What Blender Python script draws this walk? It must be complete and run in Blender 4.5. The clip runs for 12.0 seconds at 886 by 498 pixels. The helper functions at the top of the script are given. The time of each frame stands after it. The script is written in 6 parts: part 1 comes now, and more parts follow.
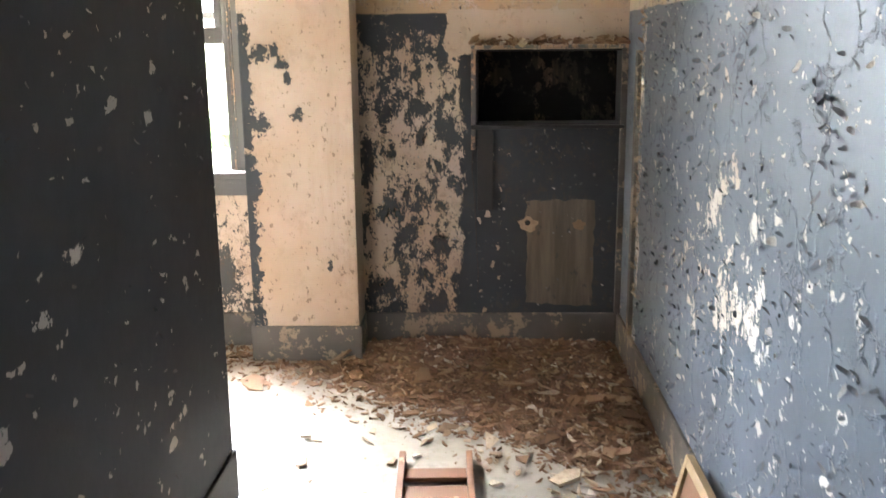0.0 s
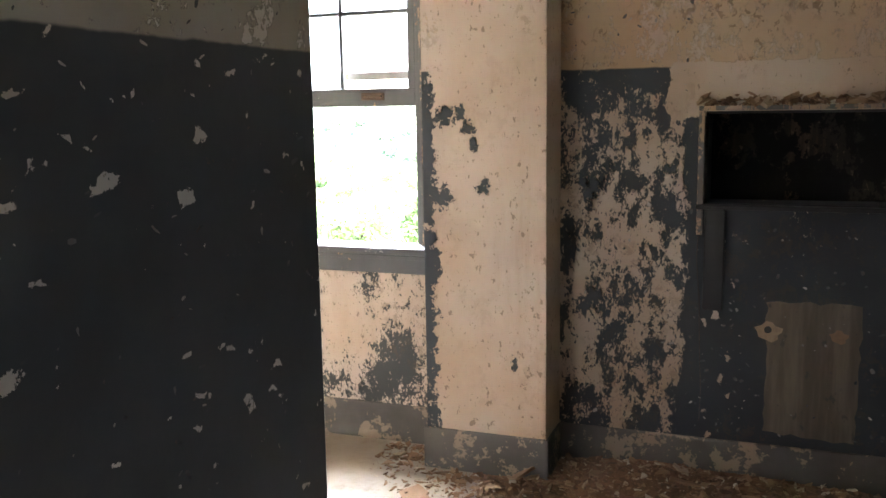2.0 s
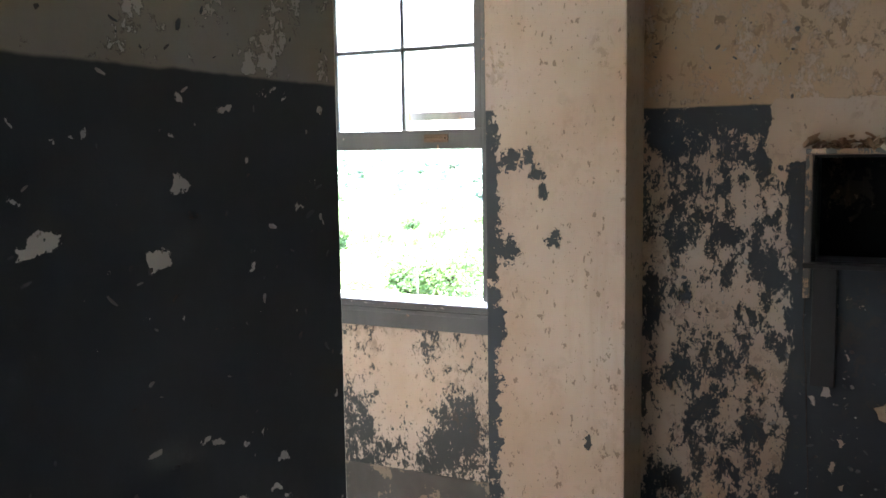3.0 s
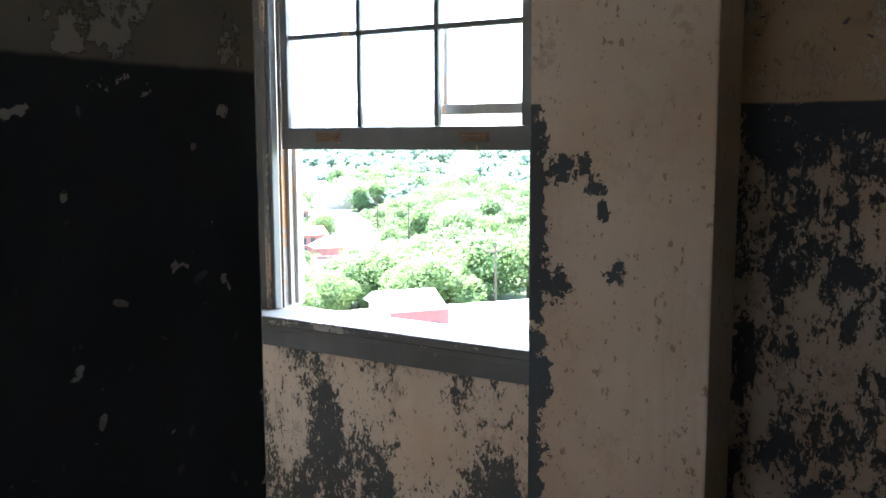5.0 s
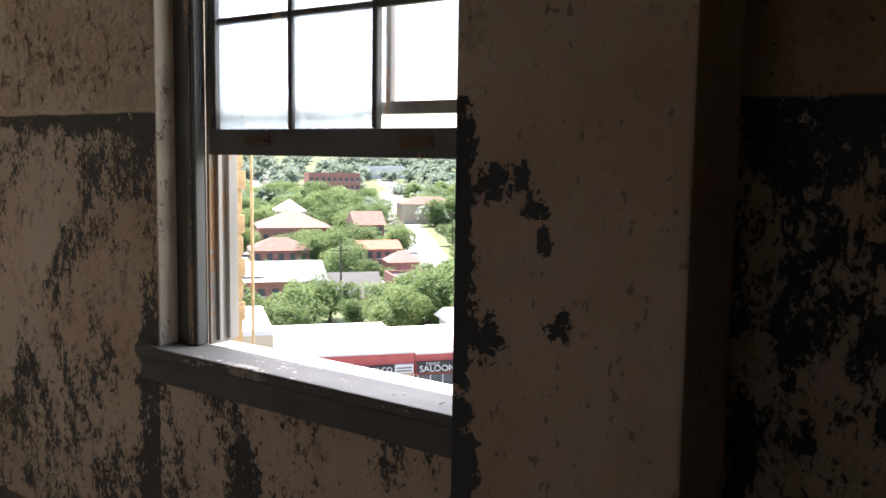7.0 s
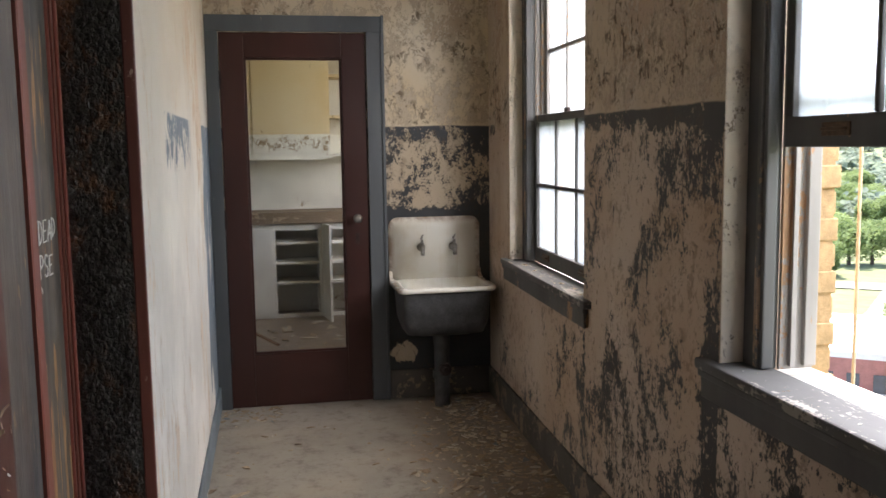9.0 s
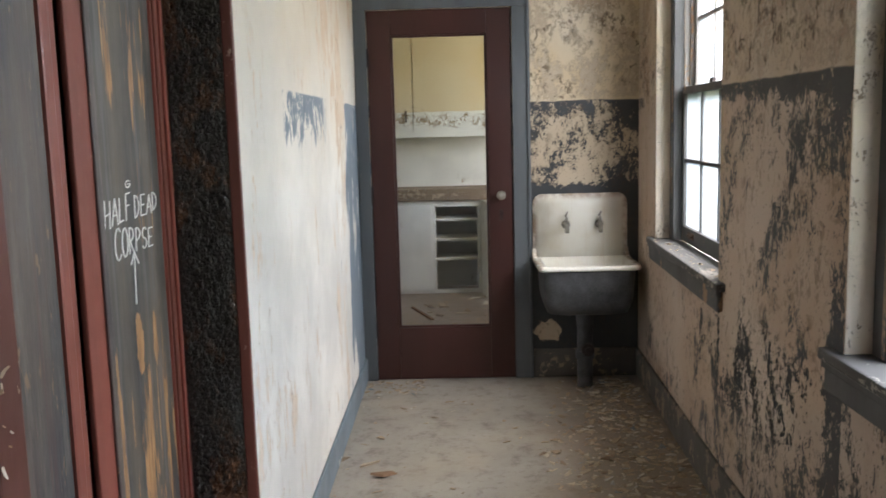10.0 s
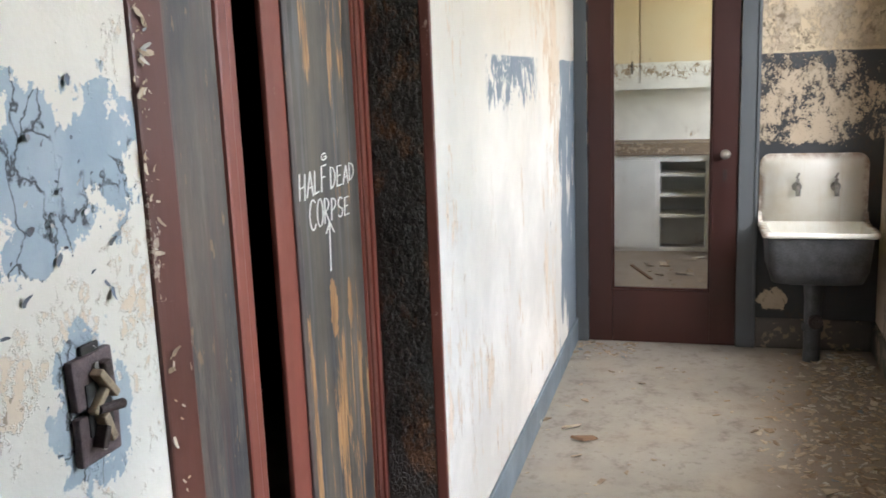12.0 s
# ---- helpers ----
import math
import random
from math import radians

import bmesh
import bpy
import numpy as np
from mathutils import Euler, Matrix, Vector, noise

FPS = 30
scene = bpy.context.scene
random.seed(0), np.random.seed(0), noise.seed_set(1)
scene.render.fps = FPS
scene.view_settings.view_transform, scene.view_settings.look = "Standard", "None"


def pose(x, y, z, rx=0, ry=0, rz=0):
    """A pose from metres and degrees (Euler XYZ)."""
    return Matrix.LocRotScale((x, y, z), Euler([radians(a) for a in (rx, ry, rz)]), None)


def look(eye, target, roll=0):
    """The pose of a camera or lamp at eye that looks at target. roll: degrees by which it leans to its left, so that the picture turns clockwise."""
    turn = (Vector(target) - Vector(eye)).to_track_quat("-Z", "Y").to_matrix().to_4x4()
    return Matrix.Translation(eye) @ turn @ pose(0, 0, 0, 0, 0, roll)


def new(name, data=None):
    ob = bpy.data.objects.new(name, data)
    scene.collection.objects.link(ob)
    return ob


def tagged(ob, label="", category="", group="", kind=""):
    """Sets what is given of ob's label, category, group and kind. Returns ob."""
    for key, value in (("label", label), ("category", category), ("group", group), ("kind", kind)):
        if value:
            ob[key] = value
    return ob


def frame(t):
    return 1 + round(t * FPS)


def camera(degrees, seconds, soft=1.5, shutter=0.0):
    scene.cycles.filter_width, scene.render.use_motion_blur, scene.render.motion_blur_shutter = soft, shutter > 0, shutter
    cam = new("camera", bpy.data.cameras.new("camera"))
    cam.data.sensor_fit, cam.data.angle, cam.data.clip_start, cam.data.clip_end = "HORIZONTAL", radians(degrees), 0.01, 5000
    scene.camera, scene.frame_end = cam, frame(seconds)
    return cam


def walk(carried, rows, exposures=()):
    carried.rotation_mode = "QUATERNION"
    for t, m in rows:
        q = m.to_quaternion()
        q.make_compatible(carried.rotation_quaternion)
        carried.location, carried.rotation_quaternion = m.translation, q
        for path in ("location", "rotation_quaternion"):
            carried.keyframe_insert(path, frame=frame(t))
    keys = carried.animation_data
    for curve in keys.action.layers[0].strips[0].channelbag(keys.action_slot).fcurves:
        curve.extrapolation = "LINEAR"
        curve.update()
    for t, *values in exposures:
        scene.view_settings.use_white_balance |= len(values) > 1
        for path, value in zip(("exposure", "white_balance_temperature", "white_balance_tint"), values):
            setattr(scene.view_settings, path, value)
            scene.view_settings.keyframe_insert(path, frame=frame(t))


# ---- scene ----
cam = camera(52.4, 12.0, shutter=0.15)
PATH = [
    (0, (0.32, 0.385, 1.42), (0.248, 2.333, 0.972), -0.6),
    (0.3, (0.33, 0.555, 1.44), (0.183, 2.514, 1.063), -0.8),
    (0.5, (0.302, 0.606, 1.418), (0.192, 2.564, 1.027), -2.2),
    (1, (0.328, 0.752, 1.394), (0.168, 2.68, 0.888), -2.2),
    (1.5, (0.478, 0.973, 1.407), (-0.029, 2.869, 1.021), 1.1),
    (2, (0.587, 1.107, 1.411), (-0.111, 2.955, 1.102), -0.9),
    (2.5, (0.584, 1.262, 1.415), (-0.203, 3.083, 1.158), -1.8),
    (2.7, (0.571, 1.354, 1.403), (-0.272, 3.157, 1.21), -1.6),
    (4.3, (0.444, 1.928, 1.489), (-0.552, 3.62, 1.104), 0.7),
    (4.5, (0.431, 1.997, 1.486), (-0.573, 3.688, 1.12), 0.8),
    (5, (0.359, 2.149, 1.462), (-0.684, 3.838, 1.216), -0.2),
    (5.5, (0.358, 2.308, 1.457), (-0.684, 4.001, 1.24), -0.7),
    (5.9, (0.41, 2.492, 1.469), (-0.706, 4.141, 1.283), 1.4),
    (6, (0.418, 2.523, 1.461), (-0.708, 4.165, 1.273), 1.7),
    (6.5, (0.416, 2.673, 1.443), (-0.703, 4.315, 1.212), 1.4),
    (7, (0.348, 2.848, 1.435), (-0.837, 4.445, 1.224), 0.8),
    (7.5, (0.328, 2.986, 1.424), (-1.134, 4.337, 1.23), -0.3),
    (7.7, (0.336, 3.074, 1.422), (-1.262, 4.26, 1.227), -0.1),
    (9.3, (0.227, 3.362, 1.452), (-1.741, 3.631, 1.22), -0.4),
    (9.5, (0.216, 3.41, 1.46), (-1.76, 3.614, 1.226), -0.0),
    (10, (0.233, 3.552, 1.427), (-1.749, 3.52, 1.156), -1.5),
    (10.5, (0.238, 3.636, 1.465), (-1.672, 3.189, 1.077), -2.1),
    (11, (0.227, 3.665, 1.489), (-1.603, 2.97, 1.076), -2.4),
    (11.2, (0.231, 3.665, 1.483), (-1.591, 2.94, 1.09), -2.9),
    (11.5, (0.209, 3.665, 1.483), (-1.62, 2.951, 1.103), -2.5),
    (12, (0.186, 3.652, 1.483), (-1.704, 3.114, 1.111), -2.2),
]
walk(cam, [(t, look(eye, target, roll)) for t, eye, target, roll in PATH],
     [(0, 6.1, 6550, 12), (1, 5.8, 6500, 12), (2, 5.38, 6350, 11), (2.7, 5.1, 6050, 9), (4.4, 4.35, 5650, 7), (5, 3.5, 5700, 7), (5.5, 2.92, 6000, 10), (6.5, 1.93, 6650, 16),
      (7.3, 1.65, 6850, 17), (7.7, 1.58, 6850, 17), (9.3, 2.14, 6800, 15), (10, 2.5, 6450, 12), (10.8, 2.8, 6350, 12), (12, 2.94, 6450, 13)])

# ---- light ----
world = bpy.data.worlds.new("sky")
scene.world = world
world.use_nodes = True
wn = world.node_tree
sky = wn.nodes.new("ShaderNodeTexSky")
sky.sky_type, sky.sun_disc, sky.sun_elevation, sky.sun_rotation = "NISHITA", False, radians(67), radians(302)
wn.links.new(sky.outputs[0], wn.nodes["Background"].inputs[0])
wn.nodes["Background"].inputs[1].default_value = 0.15
sun_data = bpy.data.lights.new("sun", "SUN")
sun_data.energy, sun_data.angle, sun_data.color = 4.2, radians(0.5), (1.0, 0.95, 0.86)
sun = new("sun", sun_data)
sun.matrix_world = look((-21, 10.3, 60), (0, 0, 0))


def sky_lamp(name, x0, x1, y, z0, z1, watts, facing, colour, dip=0.02):
    """Sky light that enters by a window's opening."""
    data = bpy.data.lights.new(name, "AREA")
    data.shape, data.size, data.size_y, data.energy, data.color = "RECTANGLE", x1 - x0, z1 - z0, watts, colour
    eye = Vector(((x0 + x1) / 2, y, (z0 + z1) / 2))
    new(name, data).matrix_world = look(eye, eye + Vector((0, facing, -dip)))


sky_lamp("sky_light", -2.65, -0.05, 5.7, 1.60, 3.60, 62.0, -1, (0.93, 0.97, 1.02), 0.6)
sky_lamp("sky_light", -5.05, -2.75, 5.7, 1.60, 3.60, 52.0, -1, (0.99, 0.96, 0.93), 0.6)
sky_lamp("sky_light", -7.0, -5.8, 4.70, 0.95, 2.29, 2.2, -1, (1.0, 0.95, 0.88))


# ---- plan ----
XD, XR = -0.455, 1.0            # faces of the dark wall and of the right wall
YN, YW = 2.851, 3.015           # recessed panelled door and the white wall
YB, YP, YF = 4.5, 4.282, 4.5    # end wall, pier, window wall
XE = -4.748                     # wall with the glazed door
XC = -1.99                      # corner of the white wall
PL, PR = -0.69, -0.208          # sides of the pier
H = 3.0
LINE = 1.545                    # top of the dado paint
W1 = (-4.255, -3.025)           # plaster openings of the windows
W2 = (-1.948, -0.728)
SILL, HEAD = 0.80, 2.31
SKEW = (-2.9, 0.032)            # beyond this x the window wall runs slightly outward


def skewed(x, y):
    return y + SKEW[1] * max(0.0, SKEW[0] - x)


# ---- helpers for building ----
def add_box(bm, lo, hi, bevel=0.0):
    """A box between two corners, with its edges bevelled."""
    size = Vector(hi) - Vector(lo)
    mid = (Vector(hi) + Vector(lo)) / 2
    made = bmesh.ops.create_cube(bm, size=1.0, matrix=Matrix.Translation(mid) @ Matrix.Diagonal((*size, 1)))
    if bevel:
        edges = list({e for v in made["verts"] for e in v.link_edges})
        bmesh.ops.bevel(bm, geom=edges, offset=bevel, segments=2, affect="EDGES", profile=0.6)
    return bm


def box_bm(lo, hi, bevel=0.0):
    return add_box(bmesh.new(), lo, hi, bevel)


def mesh_of(name, bm, material, smooth=False):
    me = bpy.data.meshes.new(name)
    bmesh.ops.recalc_face_normals(bm, faces=bm.faces)
    bm.to_mesh(me)
    bm.free()
    if material:
        me.materials.append(material)
    if smooth:
        for p in me.polygons:
            p.use_smooth = True
    return me


def part(name, bm, material, parent=None, label="", smooth=False):
    ob = new(name, mesh_of(name, bm, material, smooth))
    if parent:
        ob.parent = parent
    if label:
        tagged(ob, label)
    return ob


def thing(name, label, category, at=(0, 0, 0), group="", kind=""):
    ob = new(name)
    ob.matrix_basis = pose(*at)
    return tagged(ob, label, category, group, kind)


def setting(name, bm, material, label, category):
    return tagged(part(name, bm, material), label, category, "", "structure")


def wall_bm(axis, face, back, u0, u1, z0, z1, holes=(), step=0.0):
    """A wall in one piece whose face lies at x or y = face, with openings (u0, u1, z0, z1) cut through."""
    us = sorted({u0, u1, *[h[0] for h in holes], *[h[1] for h in holes]})
    zs = sorted({z0, z1, *[h[2] for h in holes], *[h[3] for h in holes]})
    bm = bmesh.new()
    put = (lambda u, d, z: (d, u, z)) if axis == "x" else (lambda u, d, z: (u, d, z))
    verts = {}

    def v(u, d, z):
        key = (round(u, 4), round(d, 4), round(z, 4))
        if key not in verts:
            verts[key] = bm.verts.new(put(u, d, z))
        return verts[key]

    def solid(i, j):
        if not (0 <= i < len(us) - 1 and 0 <= j < len(zs) - 1):
            return False
        cu, cz = (us[i] + us[i + 1]) / 2, (zs[j] + zs[j + 1]) / 2
        return not any(h[0] < cu < h[1] and h[2] < cz < h[3] for h in holes)

    for i in range(len(us) - 1):
        for j in range(len(zs) - 1):
            if not solid(i, j):
                continue
            a, b, c, d = us[i], us[i + 1], zs[j], zs[j + 1]
            bm.faces.new([v(a, face, c), v(b, face, c), v(b, face, d), v(a, face, d)])
            bm.faces.new([v(a, back, c), v(a, back, d), v(b, back, d), v(b, back, c)])
            for di, dj, p, q in ((-1, 0, (a, c), (a, d)), (1, 0, (b, c), (b, d)), (0, -1, (a, c), (b, c)), (0, 1, (a, d), (b, d))):
                if not solid(i + di, j + dj):
                    bm.faces.new([v(p[0], face, p[1]), v(q[0], face, q[1]), v(q[0], back, q[1]), v(p[0], back, p[1])])
    return bm

# ---- materials ----
class Tree:
    """Short ways to write a material's nodes."""

    def __init__(self, name):
        self.m = bpy.data.materials.new(name)
        self.m.use_nodes = True
        self.t = self.m.node_tree
        self.b = self.t.nodes["Principled BSDF"]
        co = self.t.nodes.new("ShaderNodeTexCoord")
        self.co = co.outputs["Object"]
        sep = self.t.nodes.new("ShaderNodeSeparateXYZ")
        self.t.links.new(self.co, sep.inputs[0])
        self.x, self.y, self.z = sep.outputs

    def put(self, value, socket):
        if hasattr(value, "is_output"):
            self.t.links.new(value, socket)
        elif isinstance(value, (tuple, list)):
            socket.default_value = (*value, 1) if len(value) == 3 and len(socket.default_value) == 4 else value
        else:
            socket.default_value = value

    def noise(self, scale, detail=4.0, rough=0.6, stretch=(1, 1, 1), distort=0.0, shift=0.0):
        mp = self.t.nodes.new("ShaderNodeMapping")
        mp.inputs["Scale"].default_value = stretch
        mp.inputs["Location"].default_value = (shift, shift * 1.7, shift * 0.6)
        self.t.links.new(self.co, mp.inputs[0])
        n = self.t.nodes.new("ShaderNodeTexNoise")
        self.t.links.new(mp.outputs[0], n.inputs["Vector"])
        n.inputs["Scale"].default_value, n.inputs["Detail"].default_value = scale, detail
        n.inputs["Roughness"].default_value, n.inputs["Distortion"].default_value = rough, distort
        return n.outputs[0]

    def cells(self, scale, feature="F1", stretch=(1, 1, 1), warp=0.0):
        mp = self.t.nodes.new("ShaderNodeMapping")
        mp.inputs["Scale"].default_value = stretch
        self.t.links.new(self.co, mp.inputs[0])
        vec = mp.outputs[0]
        if warp:
            wn_ = self.t.nodes.new("ShaderNodeTexNoise")
            wn_.inputs["Scale"].default_value, wn_.inputs["Detail"].default_value = scale * 1.3, 5.0
            self.t.links.new(self.co, wn_.inputs["Vector"])
            ma = self.t.nodes.new("ShaderNodeVectorMath")
            ma.operation = "MULTIPLY_ADD"
            self.t.links.new(wn_.outputs["Color"], ma.inputs[0])
            ma.inputs[1].default_value = (warp, warp, warp)
            self.t.links.new(vec, ma.inputs[2])
            vec = ma.outputs[0]
        n = self.t.nodes.new("ShaderNodeTexVoronoi")
        n.feature = feature
        n.inputs["Scale"].default_value = scale
        self.t.links.new(vec, n.inputs["Vector"])
        return n.outputs["Distance"]

    def math(self, op, a, b=0.0, clamp=False):
        n = self.t.nodes.new("ShaderNodeMath")
        n.operation, n.use_clamp = op, clamp
        self.put(a, n.inputs[0])
        self.put(b, n.inputs[1])
        return n.outputs[0]

    def add(self, *terms):
        out = terms[0]
        for x in terms[1:]:
            out = self.math("ADD", out, x)
        return out

    def mul(self, a, b):
        return self.math("MULTIPLY", a, b)

    def step(self, x, lo, hi, to0=0.0, to1=1.0):
        n = self.t.nodes.new("ShaderNodeMapRange")
        n.interpolation_type = "SMOOTHSTEP"
        for v, s in ((x, 0), (lo, 1), (hi, 2), (to0, 3), (to1, 4)):
            self.put(v, n.inputs[s])
        return n.outputs[0]

    def mix(self, fac, a, b):
        n = self.t.nodes.new("ShaderNodeMix")
        n.data_type = "RGBA"
        self.put(fac, n.inputs["Factor"])
        self.put(a, n.inputs[6])
        self.put(b, n.inputs[7])
        return n.outputs[2]

    def blob(self, u, v, cu, cv, ru, rv, rag=0.9, scale=7.0):
        """A patch with a ragged edge: 1 inside."""
        du = self.math("DIVIDE", self.math("SUBTRACT", u, cu), ru)
        dv = self.math("DIVIDE", self.math("SUBTRACT", v, cv), rv)
        d = self.math("SQRT", self.add(self.mul(du, du), self.mul(dv, dv)))
        d = self.add(d, self.mul(self.math("SUBTRACT", self.noise(scale, 5, 0.65), 0.5), rag * 2))
        return self.step(d, 1.0, 0.93)

    def random(self, kind="Random"):
        if kind == "island":
            return self.t.nodes.new("ShaderNodeNewGeometry").outputs["Random Per Island"]
        return self.t.nodes.new("ShaderNodeObjectInfo").outputs["Random"]

    def ramp(self, fac, stops):
        n = self.t.nodes.new("ShaderNodeValToRGB")
        e = n.color_ramp.elements
        while len(e) < len(stops):
            e.new(0.5)
        for el, (p, c) in zip(e, stops):
            el.position, el.color = p, (*c, 1)
        self.put(fac, n.inputs[0])
        return n.outputs[0]

    def done(self, colour, rough=0.7, height=None, bump=0.5, depth=0.004, metal=0.0, spec=0.5):
        self.put(colour, self.b.inputs["Base Color"])
        self.put(rough, self.b.inputs["Roughness"])
        self.put(metal, self.b.inputs["Metallic"])
        self.b.inputs["Specular IOR Level"].default_value = spec
        if height is not None:
            n = self.t.nodes.new("ShaderNodeBump")
            n.inputs["Strength"].default_value, n.inputs["Distance"].default_value = bump, depth
            self.put(height, n.inputs["Height"])
            self.t.links.new(n.outputs[0], self.b.inputs["Normal"])
        return self.m


SLATE, OLDBLUE = (0.033, 0.037, 0.042), (0.17, 0.21, 0.25)
PLASTER, CREAM = (0.45, 0.37, 0.315), (0.62, 0.53, 0.40)


def peeling(name, low=SLATE, high=CREAM, under=PLASTER, low_thr=0.55, high_thr=0.6, bias=None, big=3.2, fine=15.0, gloss=0.42, blobs=None, stretch=(1, 1, 0.75), rim=None, crack=0.0, fleck=0.0, soft=False, spec=0.3):
    """Painted plaster: a dado colour below LINE and another above, flaking off to the plaster under it."""
    k = Tree(name)
    zz = k.add(k.z, k.mul(k.math("SUBTRACT", k.noise(6, 4), 0.5), 0.02))
    upper = k.step(k.add(k.z, k.noise(1.5, 4, shift=2.0)), 1.4, 3.0) if soft else k.step(zz, LINE - 0.004, LINE + 0.004)
    v1 = k.noise(1.7, 5, 0.6, shift=3.1)
    low_c = k.mix(k.step(v1, 0.35, 0.7), low, tuple(c * 1.35 for c in low))
    high_c = k.mix(k.step(v1, 0.35, 0.7), high, tuple(c * f for c, f in zip(high, (0.9, 0.82, 0.7))))
    paint = k.mix(upper, low_c, high_c)
    n = k.add(k.mul(k.noise(big, 3, 0.5, stretch, 0.6), 0.36), k.mul(k.noise(fine, 6, 0.75, stretch, 0.3, 5.0), 0.38), k.mul(k.noise(fine * 4, 4, 0.7, stretch, 0.2, 9.0), 0.26))
    if bias:
        n = k.add(n, bias(k))
    thr = k.add(k.mul(upper, high_thr - low_thr), low_thr)
    off = k.math("SUBTRACT", n, thr)
    mask = k.step(off, -0.002, 0.004)
    near = k.step(off, -0.022, -0.004)
    bare = k.mix(k.step(k.noise(1.1, 4, 0.6, shift=8.0), 0.35, 0.7), under, tuple(c * f for c, f in zip(under, (0.86, 0.76, 0.66))))
    pits = k.math("MAXIMUM", k.step(k.noise(38, 3, 0.65, (1, 1, 0.6)), 0.63, 0.67), k.step(k.noise(95, 3, 0.6, (1, 1, 0.6), shift=6.0), 0.66, 0.70))
    bare = k.mix(k.mul(pits, 0.6), bare, (0.12, 0.085, 0.06))
    streak = k.step(k.noise(2.2, 6, 0.7, (3.0, 3.0, 0.35), shift=2.0), 0.52, 0.78)
    bare = k.mix(k.mul(streak, 0.35), bare, (0.30, 0.19, 0.11))
    paint = k.mix(k.mul(near, 0.55), paint, rim or (0.2, 0.17, 0.14))
    col = k.mix(mask, paint, bare)
    if fleck:
        f = k.mul(k.step(k.noise(27, 5, 0.75, (1, 1, 0.75), 0.4, 12.0), 0.53, 0.565), k.step(k.noise(4.5, 3, 0.6, shift=14.0), 0.47, 0.60))
        f = k.mul(f, k.step(zz, LINE, LINE + 0.02, 0.45, 1.0))
        col = k.mix(k.mul(f, fleck), col, (0.10, 0.065, 0.04))
    if blobs:
        col = blobs(k, col)
    grain = k.noise(130, 3, 0.6)
    h = k.add(k.mul(k.math("SUBTRACT", 1.0, mask), 0.8), k.mul(near, 0.5), k.mul(grain, 0.12), k.mul(k.noise(18, 4, 0.6, shift=4.0), 0.35))
    if crack:
        d = k.cells(6.5, "DISTANCE_TO_EDGE", (1, 1, 0.8), 0.16)
        some = k.mul(k.step(k.noise(3.5, 3, 0.6, shift=21.0), 0.44, 0.54), k.step(k.noise(26, 4, 0.7, shift=17.0), 0.42, 0.52))
        line = k.mul(k.mul(k.step(d, 0.0, 0.015, 1.0, 0.0), some), k.math("SUBTRACT", 1.0, mask))
        lip = k.mul(k.step(d, 0.055, 0.02, 0.0, 1.0), some)
        col = k.mix(k.mul(line, crack), col, (0.022, 0.022, 0.024))
        h = k.add(h, k.mul(lip, 1.6), k.mul(line, -3.0))
    rough = k.add(k.mul(mask, 0.9 - gloss), gloss, k.mul(k.noise(25, 3), 0.12))
    return k.done(col, rough, h, 0.65, 0.004, 0.0, spec)


def painted(name, colour, worn, thr=0.62, rough=0.5, scale=9.0, stretch=(1, 1, 0.12), bump=0.4, dark=0.6, metal=0.0):
    """Painted wood or metal, rubbed and scraped through."""
    k = Tree(name)
    v = k.noise(3.0, 5, 0.6, stretch)
    c = k.mix(k.step(v, 0.3, 0.75), tuple(x * dark for x in colour), colour)
    n = k.add(k.mul(k.noise(scale, 6, 0.7, stretch, shift=6.0), 0.7), k.mul(k.noise(scale * 5, 4, 0.7, shift=1.0), 0.3))
    mask = k.step(n, thr, thr + 0.02)
    c = k.mix(mask, c, worn)
    h = k.add(k.mul(k.noise(60, 4, 0.6, (1, 1, 0.2)), 0.4), k.mul(k.math("SUBTRACT", 1.0, mask), 0.5))
    return k.done(c, k.add(k.mul(k.noise(14, 4), 0.25), rough - 0.1), h, bump, 0.002, metal)


def plain(name, colour, rough=0.6, var=0.25, scale=6.0, bump=0.3, depth=0.002, metal=0.0, who=None, spec=0.5):
    """One substance with grain at two scales; who varies it from piece to piece."""
    k = Tree(name)
    n = k.add(k.mul(k.noise(scale, 5), 0.6), k.mul(k.noise(scale * 9, 4), 0.4))
    c = k.mix(k.step(n, 0.3, 0.7), tuple(x * (1 - var) for x in colour), tuple(min(1, x * (1 + var)) for x in colour))
    if who:
        r = k.random(who)
        c = k.mix(k.mul(r, 0.7), c, tuple(x * 0.55 for x in colour))
    return k.done(c, k.add(k.mul(n, 0.2), rough - 0.1), k.noise(scale * 14, 4), bump, depth, metal, spec)


